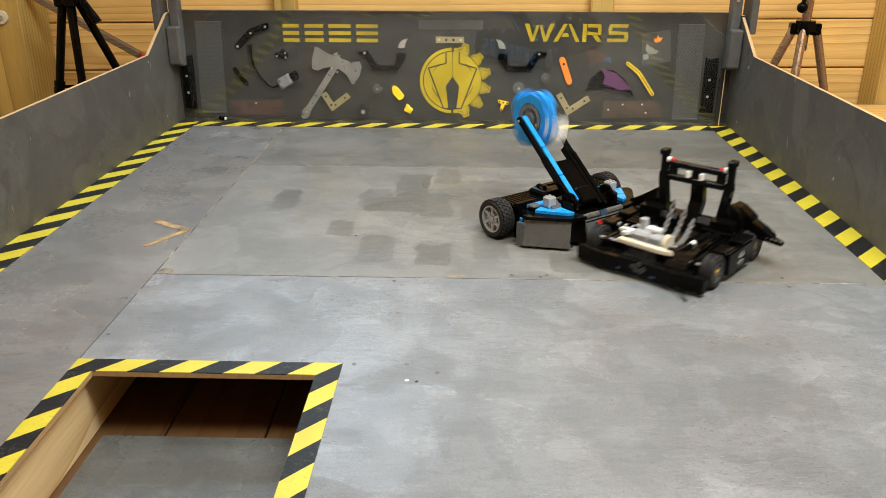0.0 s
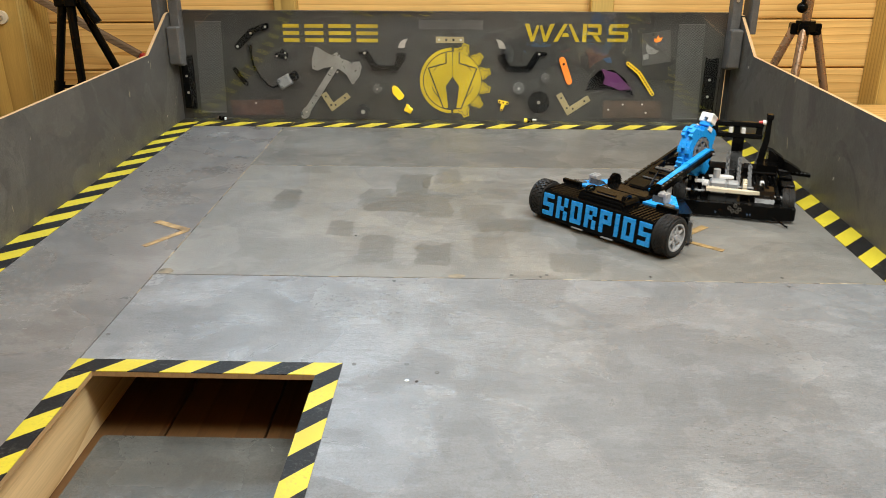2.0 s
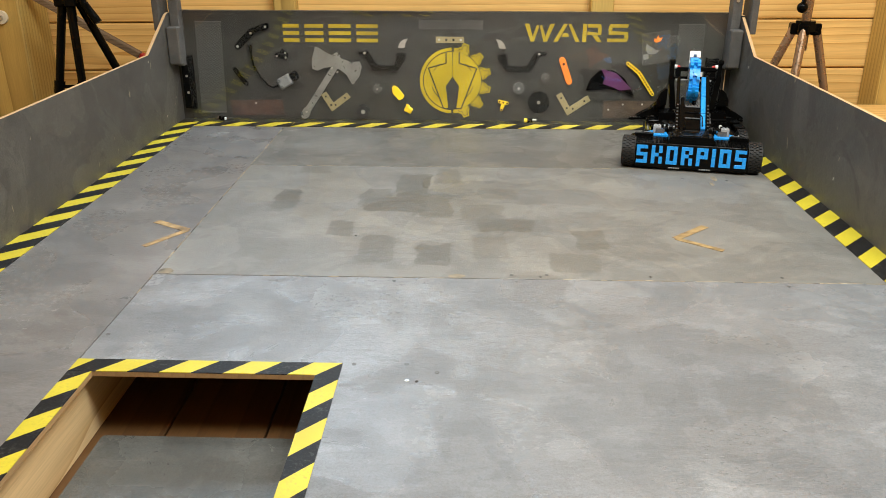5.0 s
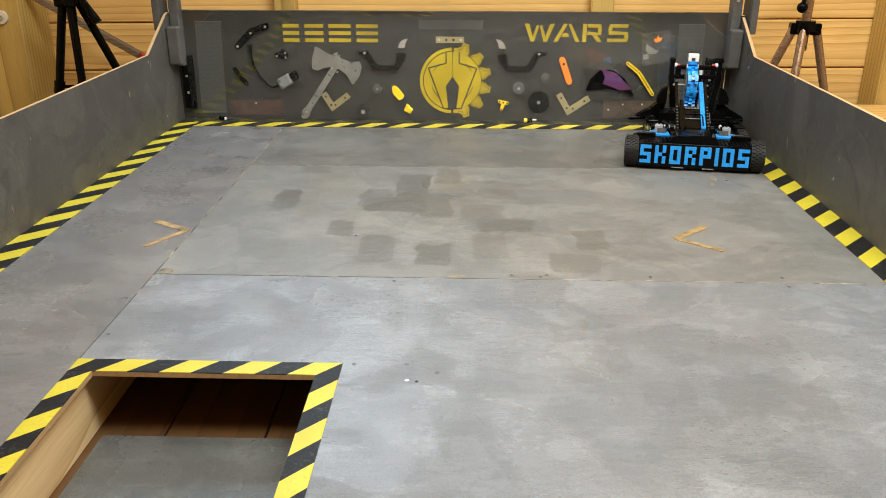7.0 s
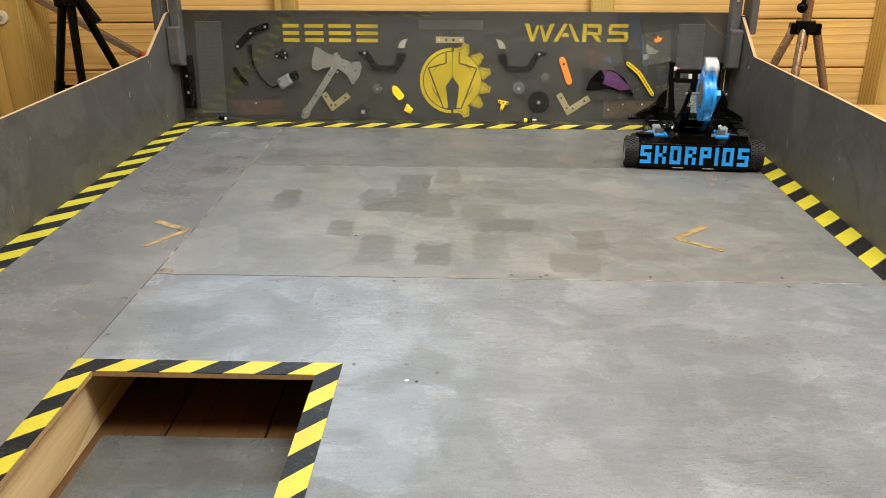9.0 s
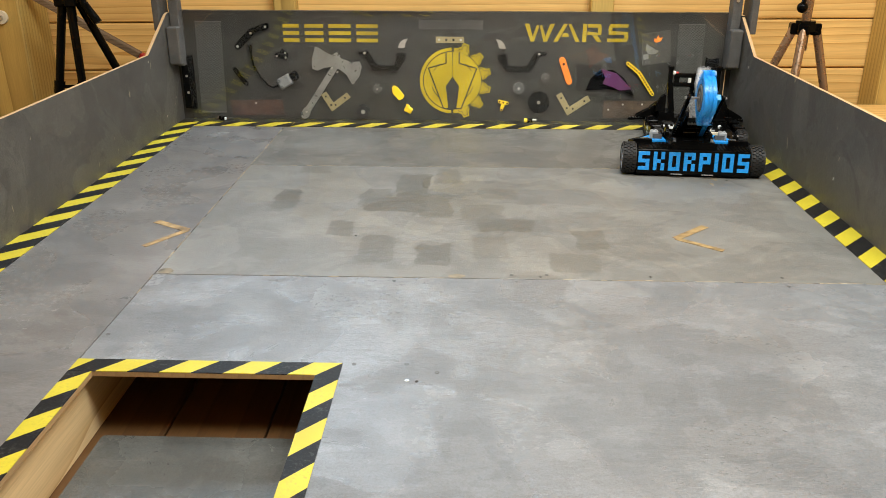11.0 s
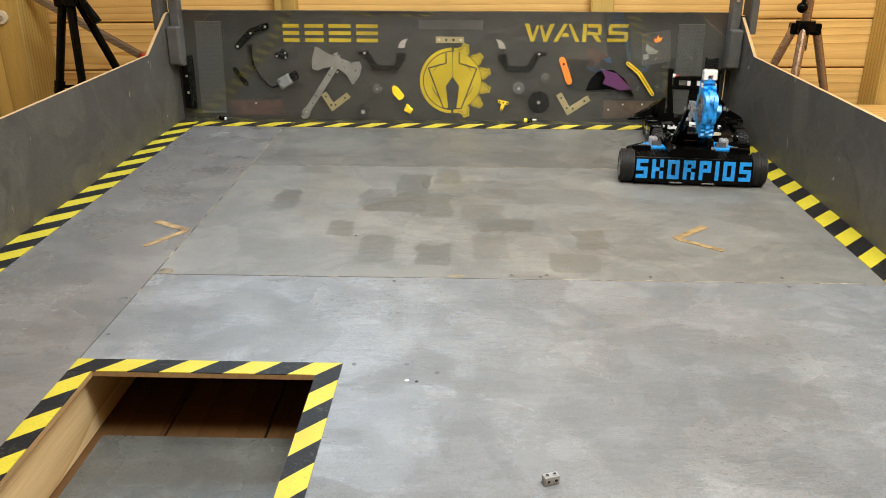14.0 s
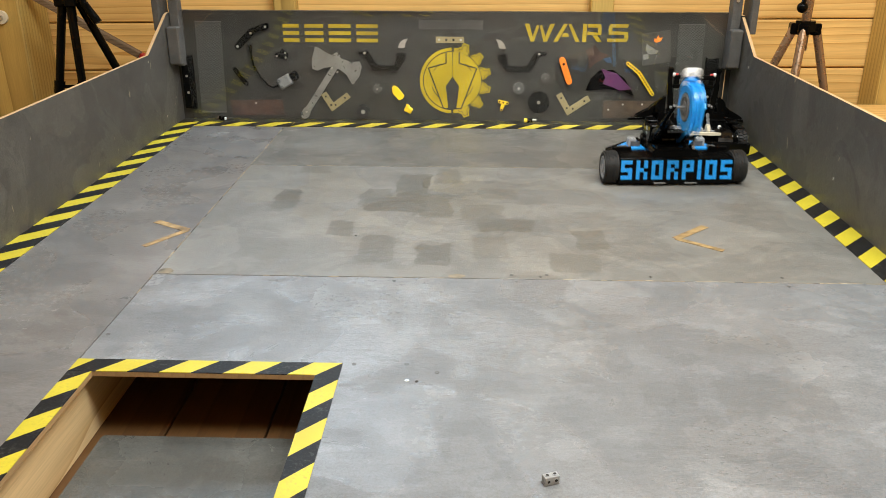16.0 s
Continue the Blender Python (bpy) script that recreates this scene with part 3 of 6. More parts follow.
def arena_light_blocks():
    """Unseen boards added to keep light out of the space below the arena floor."""
    tagged(part("front_light_block", box(B(), -HALF, HALF, FRONT - 0.013, FRONT - 0.001, SUB + 0.0005, 0.0, 0.001), WALL_PAINT), "unseen grey board added to block light at the arena's front", "board", kind="structure")
    for s in (-1, 1):
        tagged(part("side_light_block", box(B(), s * (HALF + 0.0005), s * (HALF + 0.0070), FRONT, 0.10, SUB + 0.0005, -0.0902), WALL_PAINT), "unseen grey board added to block light below the side wall", "board", kind="structure")
    tagged(part("back_light_block", box(B(), -HALF, HALF, 0.086, 0.097, SUB + 0.0005, -0.0902), WALL_PAINT), "unseen grey board added to block light below the back wall", "board", kind="structure")


arena_light_blocks()
arena_floor()
tapes()
pit()
side_walls()
back_wall()
corner_posts()
wall_screws()
shed()
shed_window()


# ---- the two robots ----
def tyre_mesh(bm, r, w, hub, blocks=26, rows=3):
    """A tyre round the x axis: rounded shoulders, side walls, staggered tread blocks."""
    seg = 40
    h = w / 2
    prof = [(hub, -h * 0.82), (hub + (r - hub) * 0.35, -h), (hub + (r - hub) * 0.75, -h * 0.97), (r - 0.0032, -h * 0.80), (r - 0.0022, -h * 0.4),
            (r - 0.0022, h * 0.4), (r - 0.0032, h * 0.80), (hub + (r - hub) * 0.75, h * 0.97), (hub + (r - hub) * 0.35, h), (hub, h * 0.82)]
    loops = []
    for k in range(seg):
        a = 2 * math.pi * k / seg
        loops.append([bm.verts.new((x, q * math.cos(a), q * math.sin(a))) for q, x in prof])
    for k in range(seg):
        p, q = loops[k], loops[(k + 1) % seg]
        for i in range(len(prof)):
            j = (i + 1) % len(prof)
            bm.faces.new((p[i], p[j], q[j], q[i]))
    for row in range(rows):
        c = (row - (rows - 1) / 2) * w * 0.78 / rows
        for k in range(blocks):
            m = Matrix.Rotation(2 * math.pi * (k + 0.5 * (row % 2)) / blocks, 4, "X") @ Matrix.Translation((c, 0, r - 0.0019)) @ Matrix.Rotation(radians(18 if row % 2 else -18), 4, "Z")
            arc = 2 * math.pi * r / blocks
            box(bm, -w * 0.36 / rows, w * 0.36 / rows, -arc * 0.34, arc * 0.34, -0.002, 0.0019, m=m)
    bmesh.ops.recalc_face_normals(bm, faces=bm.faces)
    return bm


def rim_mesh(bm, r, w, spokes=6, boss=0.006):
    ring(bm, r * 0.88, r, -w * 0.46, w * 0.46, 36)
    ring(bm, r * 0.30, r * 0.90, -w * 0.10, w * 0.10, 36)
    for s in (-1, 1):
        rod(bm, (0, 0, 0), (s * w * 0.47, 0, 0), boss, boss * 0.8, 12)
        for k in range(spokes):
            m = Matrix.Rotation(2 * math.pi * k / spokes, 4, "X")
            box(bm, s * w * 0.10, s * w * 0.40, -r * 0.11, r * 0.11, r * 0.22, r * 0.9, 0.0008, m=m)
            rod(bm, (s * w * 0.1, 0, r * 0.45), (s * w * 0.42, 0, r * 0.45), r * 0.10, seg=8, m=Matrix.Rotation(2 * math.pi * (k + 0.5) / spokes, 4, "X"))
    return bm


def wheel(parent, x, y, r, w, rim_r, rim_mat, tread, cap=None):
    side = 1 if x > 0 else -1
    rim = part("wheel", rim_mesh(B(), rim_r, w), rim_mat, parent, at=pose(x, y, r), label="grey plastic wheel rim with spokes")
    part("tyre", tyre_mesh(B(), r, w, rim_r * 0.97, *tread), RUBBER, rim, "black treaded rubber tyre")
    if cap:
        part("hub_cap", rod(B(), (side * w * 0.30, 0, 0), (side * w * 0.46, 0, 0), rim_r * 0.36, seg=6), cap, rim, "yellow plastic hub")
    return rim


def studs(bm, x0, y0, nx, ny, z, pitch=0.008):
    for i in range(nx):
        for j in range(ny):
            rod(bm, (x0 + i * pitch, y0 + j * pitch, z), (x0 + i * pitch, y0 + j * pitch, z + 0.0018), 0.0024, seg=8)


GLYPH = {"S": "111 100 111 001 111", "K": "101 101 110 101 101", "O": "111 101 101 101 111", "R": "111 101 110 101 101", "P": "111 101 111 100 100", "I": "1 1 1 1 1"}


def spinner_robot():
    """Origin on the floor under the lettered rear panel; the plough looks along +y."""
    bot = thing("spinner_robot", "black and azure plastic-brick robot with a spinning disc on an arm", "robot")
    lean = Matrix.Translation((0, 0.0, 0.010)) @ Matrix.Rotation(radians(-6), 4, "X")
    # rear panel and its letters
    bm = box(B(), -0.1185, 0.1185, 0.0, 0.008, 0.0, 0.050, 0.0008, m=lean)
    box(bm, -0.1185, 0.1185, 0.004, 0.020, -0.004, 0.004, 0.001, m=lean)
    part("rear_panel", bm, BLACK_ABS, bot)
    u = -0.116
    for ch in "SKORPIOS":
        rows = GLYPH[ch].split()
        bm = B()
        for j, row in enumerate(rows):
            i = 0
            while i < len(row):
                if row[i] == "1":
                    n = 1
                    while i + n < len(row) and row[i + n] == "1" and n < 2:
                        n += 1
                    box(bm, u + i * 0.008 + 0.0001, u + (i + n) * 0.008 - 0.0001, -0.0020, 0.0004, 0.0455 - (j + 1) * 0.008 + 0.0001, 0.0455 - j * 0.008 - 0.0001, 0.0003, m=lean)
                    i += n
                else:
                    i += 1
        part("letter", bm, BLUE_ABS, bot, "azure tiles set as a letter")
        u += (len(rows[0]) + 1) * 0.008
    for x in (-0.045, 0.02):
        bm = B()
        for k in range(5):
            box(bm, x + k * 0.005, x + k * 0.005 + 0.0035, -0.003, 0.0, -0.0028, -0.0008, m=lean)
        part("white_clips", bm, LIGHT_ABS, bot)["kind"] = "stuff"
    # body
    bm = box(B(), -0.118, 0.118, 0.010, 0.078, 0.012, 0.056, 0.001)
    box(bm, -0.108, 0.108, 0.078, 0.118, 0.010, 0.050, 0.001)
    prism(bm, [(-0.09, 0.118), (0.09, 0.118), (0.045, 0.160), (-0.045, 0.160)], 0.008, 0.046, "z")
    part("chassis", bm, BLACK_ABS, bot)
    part("deck", box(B(), -0.1185, 0.1185, 0.006, 0.070, 0.0564, 0.0602, 0.0006), BLACK_ABS, bot)
    bm = B()
    for x0 in (-0.1140, 0.0500):
        studs(bm, x0, 0.0115, 9, 7, 0.0602)
    part("studs", bm, BLACK_ABS, bot)["kind"] = "stuff"
    bm = box(B(), -0.123, -0.082, 0.062, 0.070, 0.0604, 0.0684, 0.001)
    part("beam", bm, BLACK_ABS, bot)
    part("beam", box(B(), 0.082, 0.123, 0.062, 0.070, 0.0604, 0.0684, 0.001), BLACK_ABS, bot)
    # a hood with rounded shoulders, its rear edge rolled down over the deck
    bm = B()
    outline = [(0.050, 0.0604), (0.0495, 0.0665), (0.047, 0.0705), (0.042, 0.0728), (0.034, 0.0735)]
    outline = outline + [(-x, z) for x, z in outline[::-1]]
    prism(bm, outline, 0.022, 0.062, "y")
    prism(bm, [(x * 0.97, 0.0604 + (z - 0.0604) * 0.74) for x, z in outline], 0.0165, 0.0218, "y")
    prism(bm, [(x * 0.93, 0.0604 + (z - 0.0604) * 0.38) for x, z in outline], 0.0125, 0.0163, "y")
    part("rear_cover", bm, BLACK_ABS, bot, "smooth black hood with rounded shoulders")
    for s in (-1, 1):
        bm = prism(B(), [(0.026, 0.0737), (0.030, 0.0790), (0.038, 0.0800), (0.046, 0.0785), (0.050, 0.0737), (0.046, 0.0737), (0.043, 0.0765), (0.034, 0.0768), (0.030, 0.0737)], s * 0.036, s * 0.042, "x")
        part("cover_clip", bm, BLACK_ABS, bot)
    part("hinge_block", box(B(), -0.049, 0.049, 0.078, 0.116, 0.0505, 0.068, 0.003), BLACK_ABS, bot)
    part("cover_handle", box(B(), -0.020, 0.020, 0.030, 0.036, 0.0731, 0.0755, 0.001), BROWN_ABS, bot)
    for s in (-1, 1):
        # azure wedge plates and grey bricks on the shoulders
        bm = prism(B(), [(s * 0.050, 0.0702), (s * 0.101, 0.0702), (s * 0.094, 0.0765), (s * 0.053, 0.104)], 0.0566, 0.0634, "z")
        part("wedge_plate", bm, BLUE_ABS, bot, "azure wedge plate")
        bm = prism(B(), [(s * 0.086, 0.088), (s * 0.106, 0.096), (s * 0.072, 0.140), (s * 0.060, 0.144), (s * 0.060, 0.107)], 0.0562, 0.0612, "z")
        part("wedge_plate", bm, BLUE_ABS, bot, "azure wedge plate")
        bm = box(B(), s * 0.066, s * 0.083, 0.0895, 0.1055, 0.0625, 0.0790, 0.0008)
        studs(bm, min(s * 0.066, s * 0.083) + 0.0045, 0.0935, 2, 2, 0.0790)
        part("grey_brick", bm, LIGHT_ABS, bot, "light grey brick")
        part("grey_slope", prism(B(), [(0.086, 0.0604), (0.112, 0.0604), (0.100, 0.070), (0.088, 0.074)], s * 0.058, s * 0.078, "x"), GREY_ABS, bot)
        part("connector", box(B(), s * 0.086, s * 0.104, 0.074, 0.090, 0.0604, 0.066, 0.002), GREY_ABS, bot)
        # shoulder panels and the skirts in front of the wheels
        bm = B()
        prism(bm, [(s * 0.050, 0.120), (s * 0.112, 0.080), (s * 0.131, 0.092), (s * 0.128, 0.104), (s * 0.078, 0.155), (s * 0.046, 0.160)], 0.0505, 0.0560, "z")
        part("shoulder_panel", bm, BLACK_ABS, bot)
        ax, ay, bx, by = 0.134, 0.100, 0.080, 0.158
        ln = math.hypot(bx - ax, by - ay)
        m = Matrix.Translation((s * ax, ay, 0)) @ Matrix.Rotation(math.atan2(by - ay, s * (bx - ax)), 4, "Z") @ Matrix.Rotation(radians(-s * 12), 4, "X")
        o = -s
        bm = box(B(), 0.0, ln, min(0, o * 0.004), max(0, o * 0.004), 0.010, 0.050, 0.001, m=m)
        part("skirt", bm, GREY_ABS, bot, "dark grey side skirt panel")
        bm = box(B(), -0.001, ln + 0.001, min(-o * 0.004, o * 0.004), max(-o * 0.004, o * 0.004), 0.004, 0.0115, 0.001, m=m)
        part("skirt_beam", bm, GREY_ABS, bot)
        bm = box(B(), -0.001, ln + 0.001, min(-o * 0.004, o * 0.004), max(-o * 0.004, o * 0.004), 0.0485, 0.0535, 0.001, m=m)
        part("skirt_beam", bm, GREY_ABS, bot)
        bm = B()
        for k in (0.012, ln - 0.012):
            rod(bm, (k, -o * 0.0002, 0.043), (k, -o * 0.0010, 0.043), 0.0028, seg=10, m=m)
        for k in range(7):
            rod(bm, (0.010 + k * 0.012, -o * 0.0035, 0.0078), (0.010 + k * 0.012, -o * 0.0046, 0.0078), 0.0022, seg=8, m=m)
        part("pin_holes", bm, DARK_GAP, bot)["kind"] = "stuff"
        bm = prism(B(), [(s * 0.134, 0.100), (s * 0.139, 0.088), (s * 0.133, 0.086), (s * 0.129, 0.098)], 0.006, 0.044, "z")
        part("skirt_end", bm, GREY_ABS, bot)
        part("side_strip", box(B(), s * 0.119, s * 0.123, 0.076, 0.086, 0.014, 0.046, 0.001), BLUE_ABS, bot)
        part("axle_block", box(B(), s * 0.108, s * 0.118, 0.020, 0.040, 0.020, 0.048, 0.002), GREY_ABS, bot)
        # hinge gears
        bm = ring(B(), 0.004, 0.0140, s * 0.040, s * 0.048, 24, "x", m=Matrix.Translation((0, 0.116, 0.068)))
        for k in range(24):
            box(bm, s * 0.040, s * 0.048, -0.0009, 0.0009, 0.0135, 0.0165, m=Matrix.Translation((0, 0.116, 0.068)) @ Matrix.Rotation(2 * math.pi * k / 24, 4, "X"))
        part("gear", bm, BLACK_ABS, bot)
        part("hinge_post", box(B(), s * 0.050, s * 0.057, 0.110, 0.134, 0.050, 0.072, 0.002), BLACK_ABS, bot)
    part("hinge_axle", rod(B(), (-0.058, 0.12, 0.060), (0.058, 0.12, 0.060), 0.0035), BLACK_ABS, bot)
    # plough with its red slots, and the two forks
    tip = Matrix.Translation((0, 0.176, 0.008)) @ Matrix.Rotation(radians(24), 4, "X")
    bm = box(B(), -0.047, 0.047, -0.008, 0.0, 0.0, 0.044, 0.0015, m=tip)
    part("plough", bm, GREY_ABS, bot, "dark grey front plough")
    for s in (-1, 1):
        part("plough_cap", box(B(), s * 0.008, s * 0.049, -0.012, 0.001, 0.0445, 0.0545, 0.003, m=tip), GREY_ABS, bot)
        part("red_slot", box(B(), s * 0.004, s * 0.022, 0.0002, 0.0022, 0.030, 0.038, 0.0008, m=tip), RED_ABS, bot, "red plastic eye block")
        part("slot_frame", box(B(), s * 0.0235, s * 0.026, 0.0002, 0.0016, 0.016, 0.036, m=tip), DARK_GAP, bot)
    part("plough_centre", box(B(), -0.0075, 0.0075, -0.010, -0.0005, 0.0445, 0.0535, m=tip), NAVY_ABS, bot)
    for s, end, mat in ((1, 0.262, GREY_ABS), (-1, 0.250, GREY_ABS)):
        x = s * 0.030
        bm = prism(B(), [(0.168, 0.016), (0.168, 0.005), (end - 0.012, 0.0012), (end, 0.0008), (0.206, 0.012)], x - 0.0135, x + 0.0135, "x")
        part("fork", bm, mat, bot, "dark grey wedge fork skimming the floor")
        bm = box(B(), x - 0.012, x - 0.004, 0.170, 0.225, 0.0105, 0.0155, 0.001, m=Matrix.Translation((0, 0, 0)))
        part("fork_beam", bm, GREY_ABS, bot)
    part("fork_tip", prism(B(), [(0.214, 0.016), (0.214, 0.010), (0.252, 0.0025), (0.258, 0.0035), (0.232, 0.013)], -0.042, -0.018, "x"), MID_GREY, bot, "pale grey fork tip")
    wheels = [wheel(bot, s * 0.134, 0.030, 0.0344, 0.030, 0.0238, RIM_GREY, (26, 4)) for s in (-1, 1)]
    # swinging arm, hinged at the deck
    bm = box(B(), -0.0298, 0.0298, -0.006, 0.004, 0.010, 0.092, 0.0010)
    arm = part("arm", bm, BLACK_ABS, bot, "black twin-rail swinging arm", at=pose(0.004, 0.12, 0.06))
    for a, b, d, z0, z1 in ((-0.0385, -0.0300, 0.0060, -0.012, 0.104), (-0.0380, -0.0302, 0.0042, 0.1042, 0.197), (-0.0270, -0.0190, 0.0065, -0.008, 0.118), (0.0300, 0.0385, 0.0060, -0.012, 0.104), (0.0302, 0.0380, 0.0042, 0.1042, 0.197)):
        part("rail", box(B(), a, b, -d, d, z0, z1, 0.0012), BLACK_ABS, arm)
    part("arm_root", box(B(), -0.0180, 0.0180, -0.012, 0.012, -0.002, 0.030, 0.003), BLACK_ABS, arm)
    for k in range(6):
        for x in (-0.0389, 0.0381):
            part("pin_hole", ring(B(), 0.0018, 0.0030, x, x + 0.0008, 10, "x", m=Matrix.Translation((0, 0, 0.012 + k * 0.016))), BROWN_ABS, arm)
    for a, b in ((0.008, 0.062), (0.063, 0.124), (0.125, 0.196)):
        part("blue_rail", box(B(), 0.0185, 0.0292, -0.0070, 0.0060, a, b, 0.001), BLUE_ABS, arm, "azure strip along the arm")
    bm = B()
    for k in range(5):
        for z in (0.012, 0.084):
            box(bm, -0.0175 + k * 0.0072, -0.0125 + k * 0.0072, -0.0085, -0.0062, z, z + 0.005, 0.0006)
    part("pins", bm, GREY_ABS, arm)["kind"] = "stuff"
    for k in range(4):
        part("cross_pin", rod(B(), (-0.0165, -0.0075, 0.022 + k * 0.020), (0.0165, -0.0075, 0.022 + k * 0.020), 0.0016, seg=8), GREY_ABS if k % 2 else BLACK_ABS, arm)
    for x in (-0.0345, 0.0345):
        part("rail_pins", [rod(bm, (x, -0.0060, 0.006 + k * 0.012), (x, -0.0069, 0.006 + k * 0.012), 0.0021, seg=8) for bm in [B()] for k in range(8)][-1], GREY_ABS, arm)["kind"] = "stuff"
    bm = B()
    for p, q in (((0.004, -0.008, 0.070), (0.010, -0.020, 0.052)), ((0.010, -0.020, 0.052), (0.020, -0.024, 0.030)), ((0.020, -0.024, 0.030), (0.022, -0.014, 0.008))):
        rod(bm, p, q, 0.0015, seg=8)
    part("cable", bm, BLACK_ABS, arm)
    part("shaft", rod(B(), (-0.042, 0, 0.19), (0.042, 0, 0.19), 0.0026, seg=10), MID_GREY, arm, "grey axle of the disc")
    # the disc: three azure layers with stepped lobes, grey hubs and one white striking tooth; it turns on the arm's shaft
    def squeezed(bm):
        bmesh.ops.scale(bm, vec=(0.84, 0.90, 0.90), verts=bm.verts)
        return bm

    def lobed(x0, x1, tw):
        """One layer: a ring whose rim steps in and out in bricks."""
        bm = B()
        rim = (0.0500, 0.0500, 0.0600, 0.0625, 0.0625, 0.0560, 0.0500, 0.0460, 0.0460, 0.0530, 0.0530, 0.0500)
        n = 4 * len(rim)
        def spot(r, k, x):
            a = 2 * math.pi * (k / n + tw)
            return bm.verts.new((x, r * math.sin(a), r * math.cos(a)))
        outer = []
        for k in range(n):
            outer += [(rim[k % 12], k - 0.48), (rim[k % 12], k + 0.48)]
        inner = [(0.0325, k) for _, k in outer]
        loops = [[spot(r, k, x) for r, k in ring_] for ring_, x in ((inner, x0), (outer, x0), (outer, x1), (inner, x1))]
        for i in range(4):
            p, q = loops[i], loops[(i + 1) % 4]
            for k in range(len(p)):
                bm.faces.new((p[k], p[(k + 1) % len(p)], q[(k + 1) % len(p)], q[k]))
        bmesh.ops.recalc_face_normals(bm, faces=bm.faces)
        return squeezed(bm)

    disc = part("disc", lobed(-0.0046, 0.0046, 0.03), BLUE_ABS, bot, "azure spinning disc with a white striking tooth", at=pose(0, 0.12, 0.25))
    part("disc_layer", lobed(-0.0142, -0.0050, 0.0), BLUE_ABS, disc)
    part("disc_layer", lobed(0.0050, 0.0142, 0.0), BLUE_ABS, disc)
    for x0, x1 in ((-0.0162, -0.0100), (0.0100, 0.0162)):
        bm = ring(B(), 0.0035, 0.0125, x0, x1, 20, "x")
        ring(bm, 0.0225, 0.0285, x0, x1 - 0.001, 28, "x")
        for k in range(8):
            box(bm, x0 + 0.0005, x1 - 0.0005, -0.0016, 0.0016, 0.0115, 0.0215, m=Matrix.Rotation(2 * math.pi * k / 8, 4, "X"))
        for k in range(14):
            box(bm, x0 + 0.0002, x1 - 0.0002, -0.0014, 0.0014, 0.0275, 0.0310, m=Matrix.Rotation(2 * math.pi * k / 14, 4, "X"))
        part("hub", squeezed(bm), MID_GREY, disc, "grey gear hub")
    part("tooth_stem", squeezed(box(B(), -0.0125, 0.0125, -0.0085, 0.0085, 0.0560, 0.0660, 0.001)), BLUE_ABS, disc)
    for x in (-0.0150, 0.0150):
        part("tooth_pad", squeezed(box(B(), x - 0.0010, x + 0.0010, -0.009, 0.009, 0.0465, 0.0565, 0.0006)), WHITE_ABS, disc, "small white pad below the tooth")
    bm = box(B(), -0.0150, -0.0050, -0.012, 0.012, 0.0640, 0.0830, 0.0012)
    box(bm, 0.0050, 0.0150, -0.012, 0.012, 0.0640, 0.0830, 0.0012)
    box(bm, -0.0150, 0.0150, -0.011, 0.011, 0.0735, 0.0845, 0.0012)
    part("tooth", squeezed(bm), WHITE_ABS, disc, "white striking tooth")
    return bot, wheels, arm, disc


